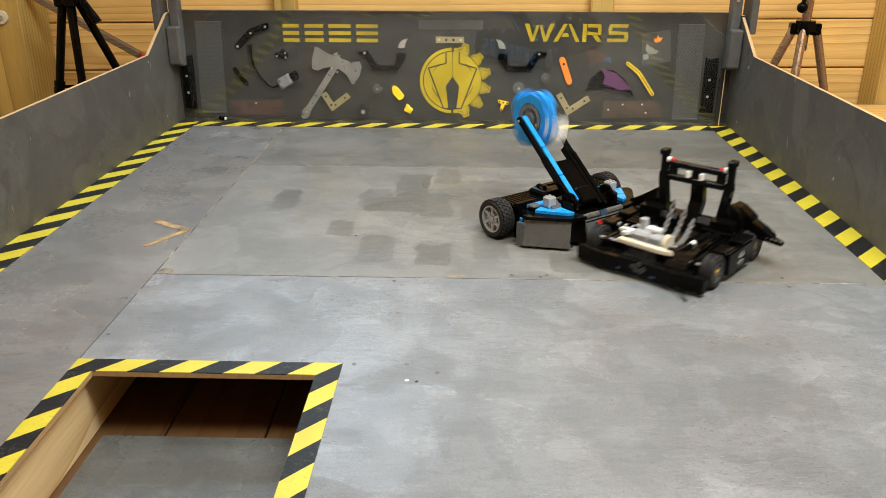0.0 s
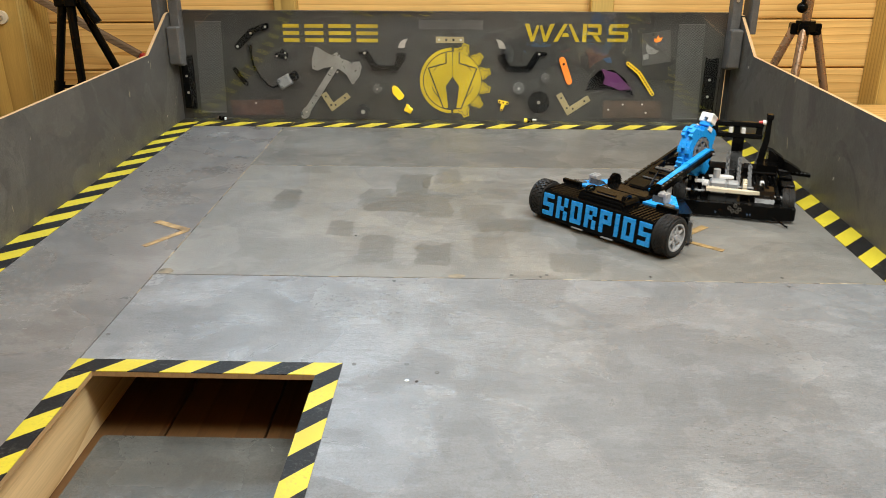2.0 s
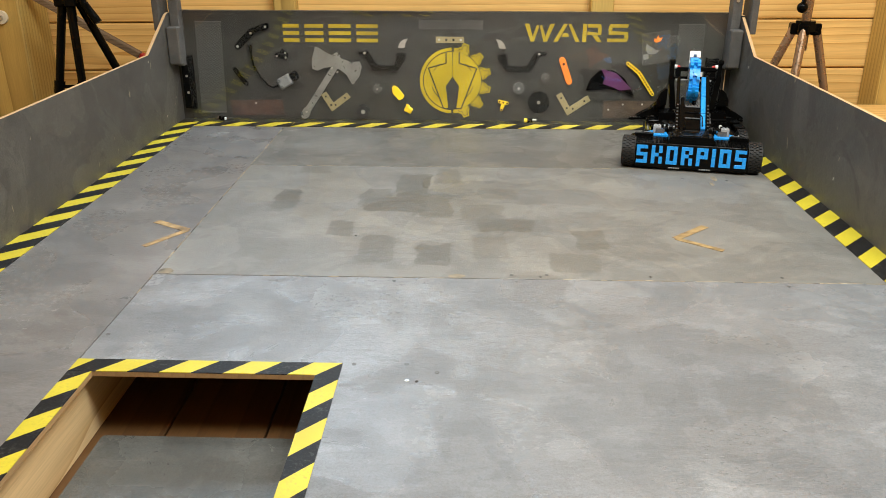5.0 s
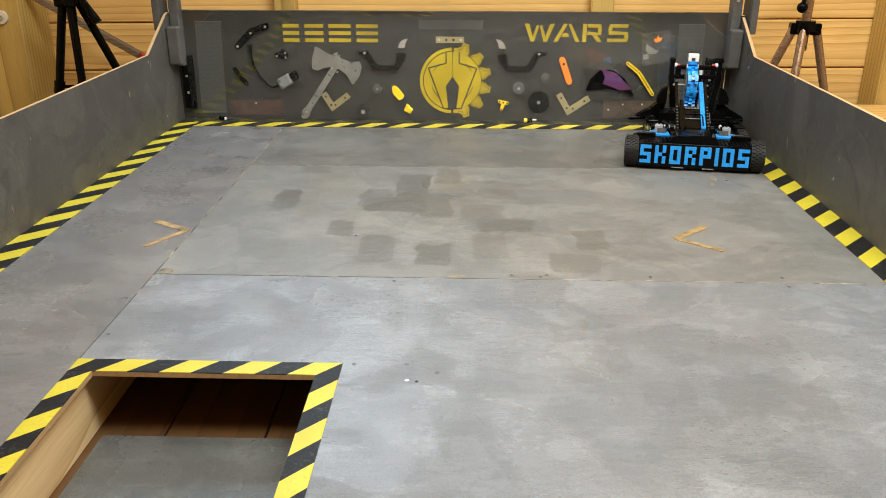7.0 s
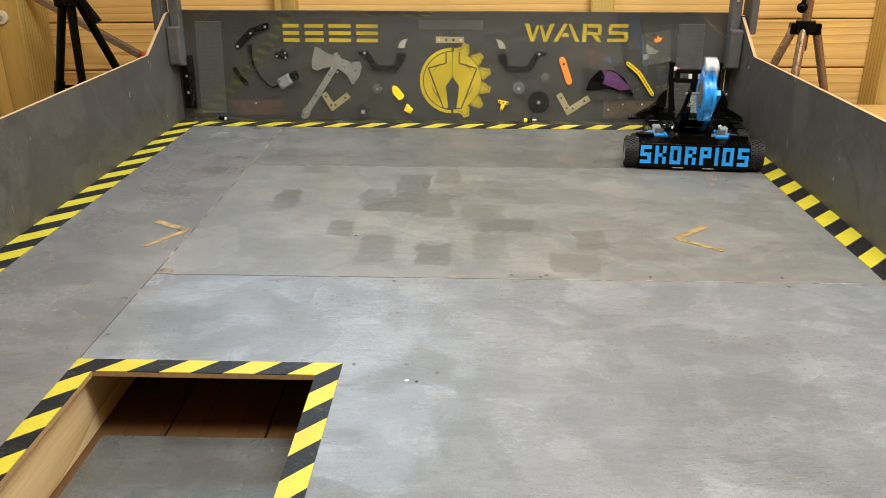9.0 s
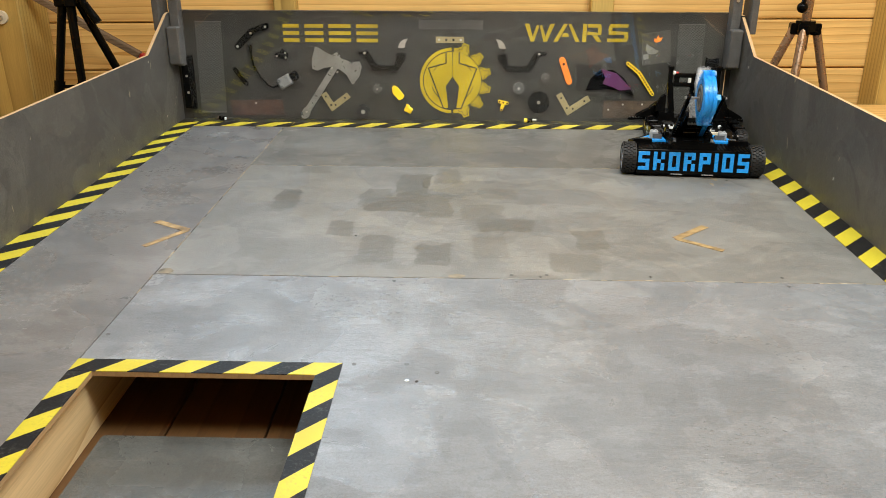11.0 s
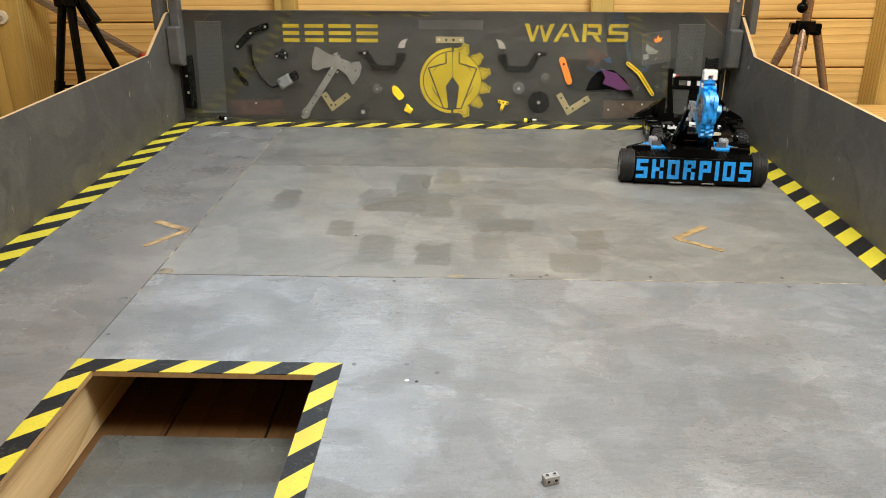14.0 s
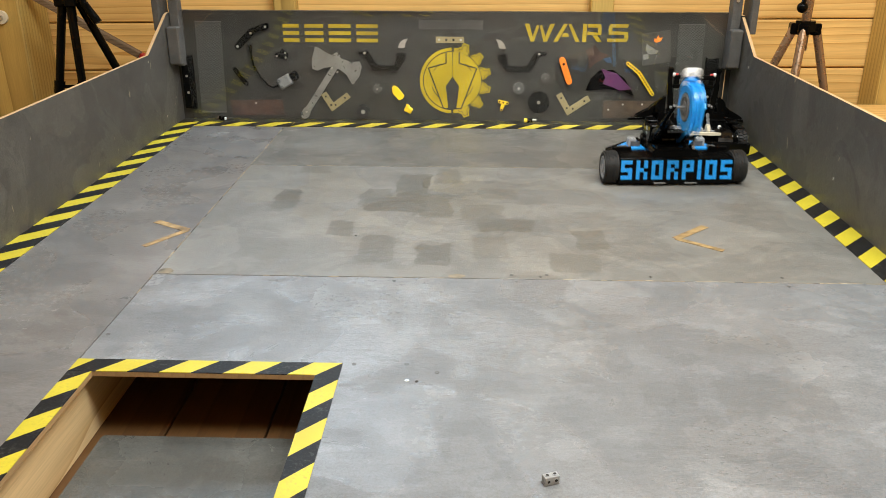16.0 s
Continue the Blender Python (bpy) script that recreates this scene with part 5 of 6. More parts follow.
def emblem():
    """Yellow painted badge: a broken ring, half a gear and a pointed shield."""
    badge = thing("wall_emblem", "yellow painted gear and shield badge on grey wall", "emblem")
    c = Vector((0.001, 0.110))
    def sector(r0, r1, a0, a1, n=14):
        pts = [(c.x + r1 * math.cos(radians(a0 + (a1 - a0) * k / n)), c.y + r1 * math.sin(radians(a0 + (a1 - a0) * k / n))) for k in range(n + 1)]
        pts += [(c.x + r0 * math.cos(radians(a1 - (a1 - a0) * k / n)), c.y + r0 * math.sin(radians(a1 - (a1 - a0) * k / n))) for k in range(n + 1)]
        return pts
    def put(name, pts):
        deep = {"ring": 0.0004, "inner_ring": 0.0006, "tooth": 0.0008}[name]
        part(name, flat(pts, deep), YELLOW_PAINT, badge)
    put("inner_ring", sector(0.002, 0.0775, 90.6, 269.4, 36))
    put("inner_ring", sector(0.002, 0.0775, -89.4, 89.4, 36))
    for a0, a1 in ((92, 178), (178.2, 268)):
        put("ring", sector(0.080, 0.0885, a0, a1, 18))
    put("ring", sector(0.0785, 0.088, 60, 88, 8))
    put("ring", sector(0.0785, 0.088, -88, -58, 8))
    for k in range(6):
        a = radians(-68 + 27.5 * k)
        u, v = Vector((math.cos(a), math.sin(a))), Vector((-math.sin(a), math.cos(a)))
        o = c + u * 0.079
        put("tooth", [tuple(o + v * 0.0175), tuple(o - v * 0.0175), tuple(o + u * 0.012 - v * 0.014), tuple(o + u * 0.014 - v * 0.010), tuple(o + u * 0.026 - v * 0.0085), tuple(o + u * 0.026 + v * 0.0085), tuple(o + u * 0.014 + v * 0.010), tuple(o + u * 0.012 + v * 0.014)])
    for k in range(6):
        a = radians(-68 + 27.5 * k)
        u, v = Vector((math.cos(a), math.sin(a))), Vector((-math.sin(a), math.cos(a)))
        o = c + u * 0.079
        path = [o - v * 0.0155 + u * 0.001, o - v * 0.0115 + u * 0.0075, o - v * 0.0065 + u * 0.0085, o - v * 0.0055 + u * 0.021, o + v * 0.0055 + u * 0.021, o + v * 0.0065 + u * 0.0085, o + v * 0.0115 + u * 0.0075, o + v * 0.0155 + u * 0.001]
        bm = B()
        for p, q in zip(path, path[1:]):
            bar(bm, p, q, 0.0016, 0.0010, 0.0006, False)
        part("outline", bm, BACK_PAINT, badge)
    # thin grey lines left bare by the stencil: the shield, its pointed opening and two arcs
    half = [(0.0175, 0.186), (0.0175, 0.1575), (0.0650, 0.1440), (0.0240, 0.0345), (0.0, 0.0345)]
    for side in (-1, 1):
        bm = B()
        for (x0, z0), (x1, z1) in zip(half, half[1:]):
            bar(bm, (c.x + side * x0, z0), (c.x + side * x1, z1), 0.0032, 0.0010, 0.0006)
        part("outline", bm, BACK_PAINT, badge)
        for a0, a1 in ((128, 152), (196, 232)):
            a0, a1 = (a0, a1) if side < 0 else (180 - a1, 180 - a0)
            part("outline", flat(sector(0.0560, 0.0580, a0, a1), 0.0010, 0.0006), BACK_PAINT, badge)
    part("opening", flat([(c.x, 0.1225), (c.x - 0.0180, 0.0955), (c.x - 0.0110, 0.0350), (c.x + 0.0110, 0.0350), (c.x + 0.0180, 0.0955)], 0.0012, 0.0006), BACK_PAINT, badge)


def disc_on_wall(name, x, z, r, depth, mat, label, category, core=None):
    t = thing(name, label, category)
    m = Matrix.Translation((x, 0, z))
    part("body", ring(B(), r * 0.35, r, WALL_Y - depth, WALL_Y - 0.0003, 24, "y", m=m), mat, t)
    part("core", rod(B(), (x, WALL_Y - depth * 0.85, z), (x, WALL_Y - 0.0004, z), r * (0.62 if core else 0.36), seg=20), core or mat, t)
    part("screw", rod(B(), (x, WALL_Y - depth - 0.001, z), (x, WALL_Y - depth * 0.8, z), r * 0.16, seg=10), STEEL, t)


def trophies():
    # axe of sheet metal
    axe = thing("toy_axe", "dull aluminium double-bladed toy axe on the wall", "axe")
    part("blade", flat([(-0.366, 0.200), (-0.352, 0.194), (-0.333, 0.182), (-0.322, 0.177), (-0.308, 0.178), (-0.296, 0.168), (-0.270, 0.160), (-0.248, 0.161), (-0.243, 0.146), (-0.250, 0.122), (-0.266, 0.100), (-0.272, 0.102), (-0.284, 0.125), (-0.300, 0.138), (-0.318, 0.147), (-0.345, 0.144), (-0.363, 0.136), (-0.377, 0.142), (-0.377, 0.165)], 0.003, 0.006), ALU, axe)
    part("blade_boss", flat([(-0.322, 0.178), (-0.308, 0.186), (-0.299, 0.176), (-0.309, 0.166)], 0.005, 0.0065), ALU, axe)
    part("handle", bar(B(), (-0.316, 0.146), (-0.400, 0.022), 0.0165, 0.006, 0.0002, False), ALU, axe)
    part("handle_end", bar(B(), (-0.398, 0.026), (-0.405, 0.015), 0.022, 0.008), ALU, axe)
    for p in ((-0.324, 0.143), (-0.309, 0.133), (-0.399, 0.024)):
        part("rivet", rod(B(), (p[0], WALL_Y - 0.0125, p[1]), (p[0], WALL_Y - 0.006, p[1]), 0.0026, seg=10), STEEL, axe)
    # corner brackets
    for pts in (((-0.358, 0.070), (-0.330, 0.024), (-0.277, 0.063)), ((0.282, 0.073), (0.315, 0.018), (0.376, 0.060))):
        t = thing("corner_bracket", "yellowed zinc corner bracket screwed to the wall", "bracket", "corner brackets")
        a, b, c = (Vector(p) for p in pts)
        w = 0.017
        n1, n2 = Vector((b.y - a.y, a.x - b.x)).normalized() * -w, Vector((c.y - b.y, b.x - c.x)).normalized() * -w
        m = b + (n1 + n2) * (1 / (1 + n1.normalized().dot(n2.normalized())))
        part("plate", flat([tuple(a), tuple(b), tuple(c), tuple(c + n2), tuple(m), tuple(a + n1)], 0.002), BRASSY, t)
        for p, n in ((a.lerp(b, 0.2), n1), (a.lerp(b, 0.7), n1), (b.lerp(c, 0.3), n2), (b.lerp(c, 0.8), n2)):
            o = p + n * 0.5
            part("screw", rod(B(), (o.x, WALL_Y - 0.0034, o.y), (o.x, WALL_Y - 0.0022, o.y), 0.0026, seg=10), DARK_GAP, t)
    # flat plate with four holes
    t = thing("mending_plate", "steel mending plate with four screws", "plate")
    part("plate", flat([(-0.044, 0.211), (0.031, 0.2105), (0.031, 0.2265), (-0.044, 0.227)], 0.002), BRASSY, t)
    for k in range(4):
        x = -0.035 + k * 0.019
        part("screw", rod(B(), (x, WALL_Y - 0.0036, 0.2187), (x, WALL_Y - 0.0022, 0.2187), 0.0032, seg=10), DARK_GAP if k in (1, 2) else STEEL, t)
    # black arms with pale claws
    for s in (-1, 1):
        t = thing("claw_arm", "black plastic bent arm with a pale claw", "robot part", "claw arms on the wall")
        f = lambda p: (p[0] if s < 0 else -p[0] - 0.003, p[1] + 0.001)
        part("arm", flat([f(p) for p in ((-0.254, 0.186), (-0.226, 0.189), (-0.201, 0.150), (-0.157, 0.150), (-0.150, 0.166), (-0.150, 0.182), (-0.124, 0.183), (-0.126, 0.164), (-0.148, 0.135), (-0.211, 0.134), (-0.237, 0.176), (-0.256, 0.180))], 0.008), BLACK_ABS, t)
        part("claw", flat([f(p) for p in ((-0.145, 0.196), (-0.141, 0.208), (-0.132, 0.217), (-0.118, 0.220), (-0.124, 0.211), (-0.127, 0.197))], 0.006), STEEL, t, "pale metal claw")
        x, z = f((-0.234, 0.183))
        part("screw", rod(B(), (x, WALL_Y - 0.010, z), (x, WALL_Y - 0.008, z), 0.0032, seg=10), STEEL, t)
    # left side oddments
    t = thing("hinged_arm", "black plastic jointed arm fixed with screws", "robot part")
    part("arm", bar(B(), (-0.574, 0.199), (-0.534, 0.238), 0.018, 0.007), BLACK_ABS, t)
    part("arm", bar(B(), (-0.532, 0.240), (-0.494, 0.252), 0.016, 0.009), BLACK_ABS, t)
    for x, z in ((-0.574, 0.199), (-0.536, 0.234), (-0.496, 0.251)):
        part("screw", rod(B(), (x, WALL_Y - 0.0105, z), (x, WALL_Y - 0.006, z), 0.003, seg=10), STEEL, t)
    motor = thing("cabled_motor", "light grey plastic motor with a black cable", "motor")
    m = Matrix.Translation((-0.447, WALL_Y - 0.013, 0.110)) @ Matrix.Rotation(radians(-30), 4, "Y")
    part("housing", box(B(), -0.024, 0.014, -0.012, 0.0126, -0.015, 0.015, 0.004, m=m), MID_GREY, motor)
    part("gearbox", box(B(), 0.0145, 0.034, -0.010, 0.012, -0.011, 0.012, 0.003, m=m), BLACK_ABS, motor)
    for z in (-0.009, 0.009):
        part("bore", ring(B(), 0.002, 0.0045, -0.0135, -0.0122, 12, "y", m=m @ Matrix.Translation((-0.017, 0, z))), GREY_ABS, motor)
    bm = B()
    path = [(-0.542, 0.203), (-0.540, 0.175), (-0.537, 0.150), (-0.523, 0.121), (-0.502, 0.096), (-0.488, 0.089), (-0.468, 0.096)]
    for p, q in zip(path, path[1:]):
        rod(bm, (p[0], WALL_Y - 0.003, p[1]), (q[0], WALL_Y - 0.003, q[1]), 0.0022, seg=8)
    rod(bm, (-0.542, WALL_Y - 0.003, 0.203), (-0.541, WALL_Y - 0.003, 0.185), 0.0040, seg=8)
    part("cable", bm, BLACK_ABS, motor)
    hung("lever", "short black plastic lever on the wall", "robot part", bar(B(), (-0.589, 0.139), (-0.560, 0.098), 0.010, 0.008), BLACK_ABS)
    t = thing("black_bracket", "small black plastic bracket with pins", "robot part")
    part("body", flat([(-0.476, 0.170), (-0.444, 0.166), (-0.440, 0.180), (-0.456, 0.192), (-0.462, 0.184), (-0.476, 0.182)], 0.010), BLACK_ABS, t)
    for x, z in ((-0.470, 0.175), (-0.446, 0.171), (-0.447, 0.183)):
        part("pin", rod(B(), (x, WALL_Y - 0.0125, z), (x, WALL_Y - 0.0103, z), 0.0028, seg=10), STEEL, t)
    PLATES = {}
    PLATES["rusty_plate"] = hung("rusty_plate", "rusty red-brown steel plate on the wall", "plate", flat([(-0.610, 0.053), (-0.465, 0.056), (-0.462, 0.014), (-0.605, 0.012)], 0.002), RUST)
    PLATES["brown_plate"] = hung("brown_plate", "brown hardboard plate on the wall", "plate", flat([(0.411, 0.060), (0.566, 0.060), (0.570, 0.014), (0.411, 0.012)], 0.003), BROWN_PLATE)
    for x, z in ((0.425, 0.036), (0.463, 0.050), (0.515, 0.051), (0.527, 0.028), (-0.538, 0.046)):
        part("plate_screw", rod(B(), (x, WALL_Y - 0.0040, z), (x, WALL_Y - 0.0022, z), 0.0026, seg=10), STEEL, PLATES["brown_plate" if x > 0 else "rusty_plate"])
    disc_on_wall("rubber_wheel", -0.243, 0.026, 0.0185, 0.014, RUBBER, "small black rubber wheel with a grey hub", "wheel", ALU)
    disc_on_wall("grey_hub", -0.203, 0.088, 0.0125, 0.010, DULL_GREY, "small grey plastic hub on the wall", "hub")
    disc_on_wall("grey_pulley", 0.180, 0.092, 0.0155, 0.008, DULL_GREY, "grey plastic pulley wheel on the wall", "wheel", MID_GREY)
    disc_on_wall("round_fitting", 0.250, 0.121, 0.0115, 0.014, DULL_GREY, "dark grey round plastic fitting on the wall", "fitting")
    disc_on_wall("black_disc", 0.235, 0.055, 0.0290, 0.009, BLACK_ABS, "black slotted plastic disc on the wall", "disc")
    hung("yellow_wedge", "yellow plastic wedge on the wall", "robot part", flat([(-0.163, 0.092), (-0.158, 0.097), (-0.148, 0.093), (-0.130, 0.070), (-0.134, 0.062), (-0.144, 0.058), (-0.161, 0.076)], 0.008), YELLOW_ABS)
    t = thing("yellow_connector", "small yellow plastic connector on the wall", "robot part")
    m = Matrix.Translation((-0.119, WALL_Y - 0.006, 0.032)) @ Matrix.Rotation(radians(28), 4, "Y")
    part("body", box(B(), -0.0105, 0.0105, -0.005, 0.0055, -0.008, 0.008, 0.002, m=m), YELLOW_ABS, t)
    part("tab", box(B(), -0.0125, -0.002, -0.0065, 0.0, 0.0082, 0.0125, 0.001, m=m), YELLOW_ABS, t)
    t = thing("yellow_tee", "yellow plastic tee piece with round holes", "robot part")
    bm = bar(B(), (0.129, 0.056), (0.150, 0.051), 0.0085, 0.006)
    part("bar", bm, YELLOW_ABS, t)
    part("stem", bar(B(), (0.139, 0.047), (0.135, 0.034), 0.0085, 0.0055), YELLOW_ABS, t)
    for x, z in ((0.129, 0.056), (0.1395, 0.0535), (0.150, 0.051), (0.135, 0.034)):
        part("hole", rod(B(), (x, WALL_Y - 0.0068, z), (x, WALL_Y - 0.0063, z), 0.0026, seg=10), DARK_GAP, t)
    t = thing("orange_handle", "orange ribbed plastic handle on the wall", "handle")
    part("body", bar(B(), (0.293, 0.168), (0.314, 0.112), 0.0165, 0.009), ORANGE_ABS, t)
    for k in range(7):
        c = Vector((0.2985, 0.153)).lerp(Vector((0.3125, 0.115)), k / 6)
        part("rib", bar(B(), (c.x - 0.006, c.y - 0.0022), (c.x + 0.006, c.y + 0.0022), 0.0022, 0.0012, 0.0095), ORANGE_ABS, t)
    part("hole", rod(B(), (0.297, WALL_Y - 0.0102, 0.158), (0.297, WALL_Y - 0.0094, 0.158), 0.0035, seg=10), DARK_GAP, t)
    hung("bent_plate", "torn rusty brown sheet-metal plate", "plate", flat([(0.353, 0.193), (0.377, 0.209), (0.392, 0.190), (0.415, 0.182), (0.396, 0.168), (0.382, 0.160), (0.366, 0.145), (0.362, 0.176)], 0.002), RUST)
    hung("blue_shard", "grey-blue plastic shard on the wall", "shard", flat([(0.400, 0.172), (0.421, 0.176), (0.426, 0.160), (0.412, 0.162)], 0.002), NAVY_ABS)
    t = thing("broken_shell", "broken black and purple plastic shell piece", "robot part")
    part("shell", flat([(0.361, 0.088), (0.371, 0.118), (0.394, 0.141), (0.430, 0.143), (0.462, 0.121), (0.491, 0.074), (0.462, 0.086), (0.420, 0.092)], 0.006), BLACK_ABS, t)
    part("purple_piece", flat([(0.398, 0.146), (0.440, 0.134), (0.482, 0.093), (0.450, 0.089), (0.432, 0.098), (0.405, 0.106), (0.410, 0.124)], 0.008), PURPLE_ABS, t, "purple plastic piece")
    t = thing("yellow_beam", "bent yellow plastic beam with round holes", "robot part")
    part("beam", bar(B(), (0.468, 0.160), (0.498, 0.137), 0.0095, 0.007), YELLOW_ABS, t)
    part("beam", bar(B(), (0.499, 0.136), (0.539, 0.080), 0.0095, 0.0072), YELLOW_ABS, t)
    for k in range(5):
        c = Vector((0.468, 0.160)).lerp(Vector((0.498, 0.137)), k / 5)
        part("hole", rod(B(), (c.x, WALL_Y - 0.0080, c.y), (c.x, WALL_Y - 0.0073, c.y), 0.0027, seg=8), DARK_GAP, t)
    for k in range(10):
        c = Vector((0.499, 0.136)).lerp(Vector((0.539, 0.080)), k / 9)
        part("hole", rod(B(), (c.x, WALL_Y - 0.0082, c.y), (c.x, WALL_Y - 0.0075, c.y), 0.0027, seg=8), DARK_GAP, t)
    t = thing("sticker_plate", "smoky plastic plate with orange and white stickers", "plate")
    part("plate", flat([(0.499, 0.236), (0.572, 0.248), (0.580, 0.166), (0.507, 0.154)], 0.002), SMOKED, t)
    part("sticker", flat([(0.531, 0.226), (0.537, 0.225), (0.541, 0.234), (0.545, 0.227), (0.553, 0.229), (0.549, 0.219), (0.538, 0.215), (0.532, 0.218)], 0.0005, 0.0024), ORANGE_ABS, t, "orange sticker")
    part("sticker", flat([(0.513, 0.214), (0.520, 0.206), (0.528, 0.203), (0.538, 0.196), (0.547, 0.194), (0.538, 0.186), (0.526, 0.184), (0.516, 0.188), (0.511, 0.200)], 0.0005, 0.0024), ALU, t, "white sticker")
    part("sticker", flat([(0.506, 0.183), (0.520, 0.187), (0.521, 0.172), (0.508, 0.170)], 0.0005, 0.0024), ALU, t, "white sticker")
    # hinge straps in the corners
    for x0, x1, x2 in ((-0.731, -0.702, -0.700), (0.672, 0.704, 0.705)):
        t = thing("hinge_strap", "black plastic strap screwed to the wall's edge", "strap", "hinge straps")
        part("strap", flat([(x0, 0.032), (x1, 0.030), (x2, 0.150), (x1, 0.176), (x0 + 0.012, 0.172), (x0, 0.178)], 0.012), BLACK_ABS, t)
        for z in (0.075, 0.120):
            part("screw", rod(B(), ((x0 + x1) / 2 - 0.003, WALL_Y - 0.014, z), ((x0 + x1) / 2 - 0.003, WALL_Y - 0.0123, z), 0.0035, seg=10), STEEL, t)
    lattice("metal_mesh", -0.692, -0.622, 0.018, 0.264, 0.026, "strip of grey expanded metal mesh on the wall")
    lattice("metal_mesh", -0.086, 0.077, 0.246, 0.269, 0.0, "short strip of grey expanded metal mesh")
    lattice("metal_mesh", 0.600, 0.668, 0.010, 0.263, -0.03, "strip of grey expanded metal mesh on the wall")
    # small parts fallen behind the screen
    t = thing("fallen_connector", "small red and black connector fallen behind the screen", "connector")
    part("body", rod(B(), (-0.640, 0.066, 0.0072), (-0.622, 0.060, 0.0072), 0.0058, seg=12), BLACK_ABS, t)
    part("ring", rod(B(), (-0.643, 0.067, 0.0072), (-0.6385, 0.0655, 0.0072), 0.0059, seg=12), RUST, t)
    part("end", rod(B(), (-0.6225, 0.0602, 0.0072), (-0.6195, 0.0592, 0.0072), 0.0040, seg=12), LIGHT_ABS, t)
    t = thing("fallen_connector", "small yellow and black connector behind the screen", "connector")
    part("body", rod(B(), (0.204, 0.068, 0.0074), (0.220, 0.068, 0.0074), 0.0060, seg=12), BLACK_ABS, t)
    part("ring", rod(B(), (0.197, 0.068, 0.0074), (0.2055, 0.068, 0.0074), 0.0061, seg=12), YELLOW_ABS, t)
    part("pin", rod(B(), (0.2195, 0.064, 0.010), (0.2295, 0.062, 0.010), 0.0028, seg=10), STEEL, t)


# ---- marks on the floor ----
def floor_marks():
    say = "tan tape arrow mark worn into the grey floor"
    for pts, inner in ((((-0.527, -0.738), (-0.456, -0.781), (-0.506, -0.860)), 1), (((0.478, -0.729), (0.411, -0.792), (0.478, -0.846)), -1)):
        bm = B()
        a, b, c = (Vector(p) for p in pts)
        for p, q, w in ((a, b, 0.015), (c, b, 0.0115)):
            n = Vector((q.y - p.y, p.x - q.x)).normalized() * w / 2
            prism(bm, [tuple(p - n), tuple(q - n), tuple(q + n), tuple(p + n)], 0.0001, 0.0008 if w > 0.013 else 0.0009, "z")
        tagged(part("arrow_mark", bm, TAN_TAPE), say, "floor mark", "arrow marks")
    head = B()
    ring(head, 0.0010, 0.0030, -0.0008, 0.0004, 14, "z")
    rod(head, (0, 0, -0.001), (0, 0, -0.0002), 0.0011, seg=8, slot=1)
    first = tagged(part("floor_screw", head, [SCREW_GREY, DARK_GAP], at=pose(-0.029, -1.241, 0)), "countersunk steel screw in the grey floor", "screw", "floor screws")
    for x, y in ((0.010, -1.260), (-0.095, -1.243), (-0.249, -0.989), (-0.067, -0.987), (0.116, -0.959), (0.122, -0.984), (0.161, -0.964), (0.171, -0.957), (0.333, -0.958), (0.537, -0.988), (0.538, -0.955), (-0.437, -1.175), (-0.456, -1.063), (-0.438, -0.956), (-0.439, -0.763), (0.507, -0.435), (0.599, -0.444)):
        copy_thing(first, pose(x, y, 0))
    bm = ring(B(), 0.0010, 0.0030, -0.0008, 0.0004, 14, "z")
    rod(bm, (0, 0, -0.001), (0, 0, -0.0002), 0.0011, seg=8, slot=1)
    tagged(part("floor_screw", bm, [STEEL, DARK_GAP], at=pose(-0.026, -1.280, 0)), "bright bare steel screw in the grey floor", "screw", "floor screws")
    bm = B()
    rod(bm, (0, 0, 0.0001), (0, 0, 0.0005), 0.0022, seg=10)
    hole = tagged(part("floor_hole", bm, DARK_GAP, at=pose(-0.151, -0.798, 0)), "small dark screw hole in the grey floor", "hole", "floor holes")
    for x, y in ((-0.014, -1.282), (-0.675, -0.193)):
        copy_thing(hole, pose(x, y, 0))


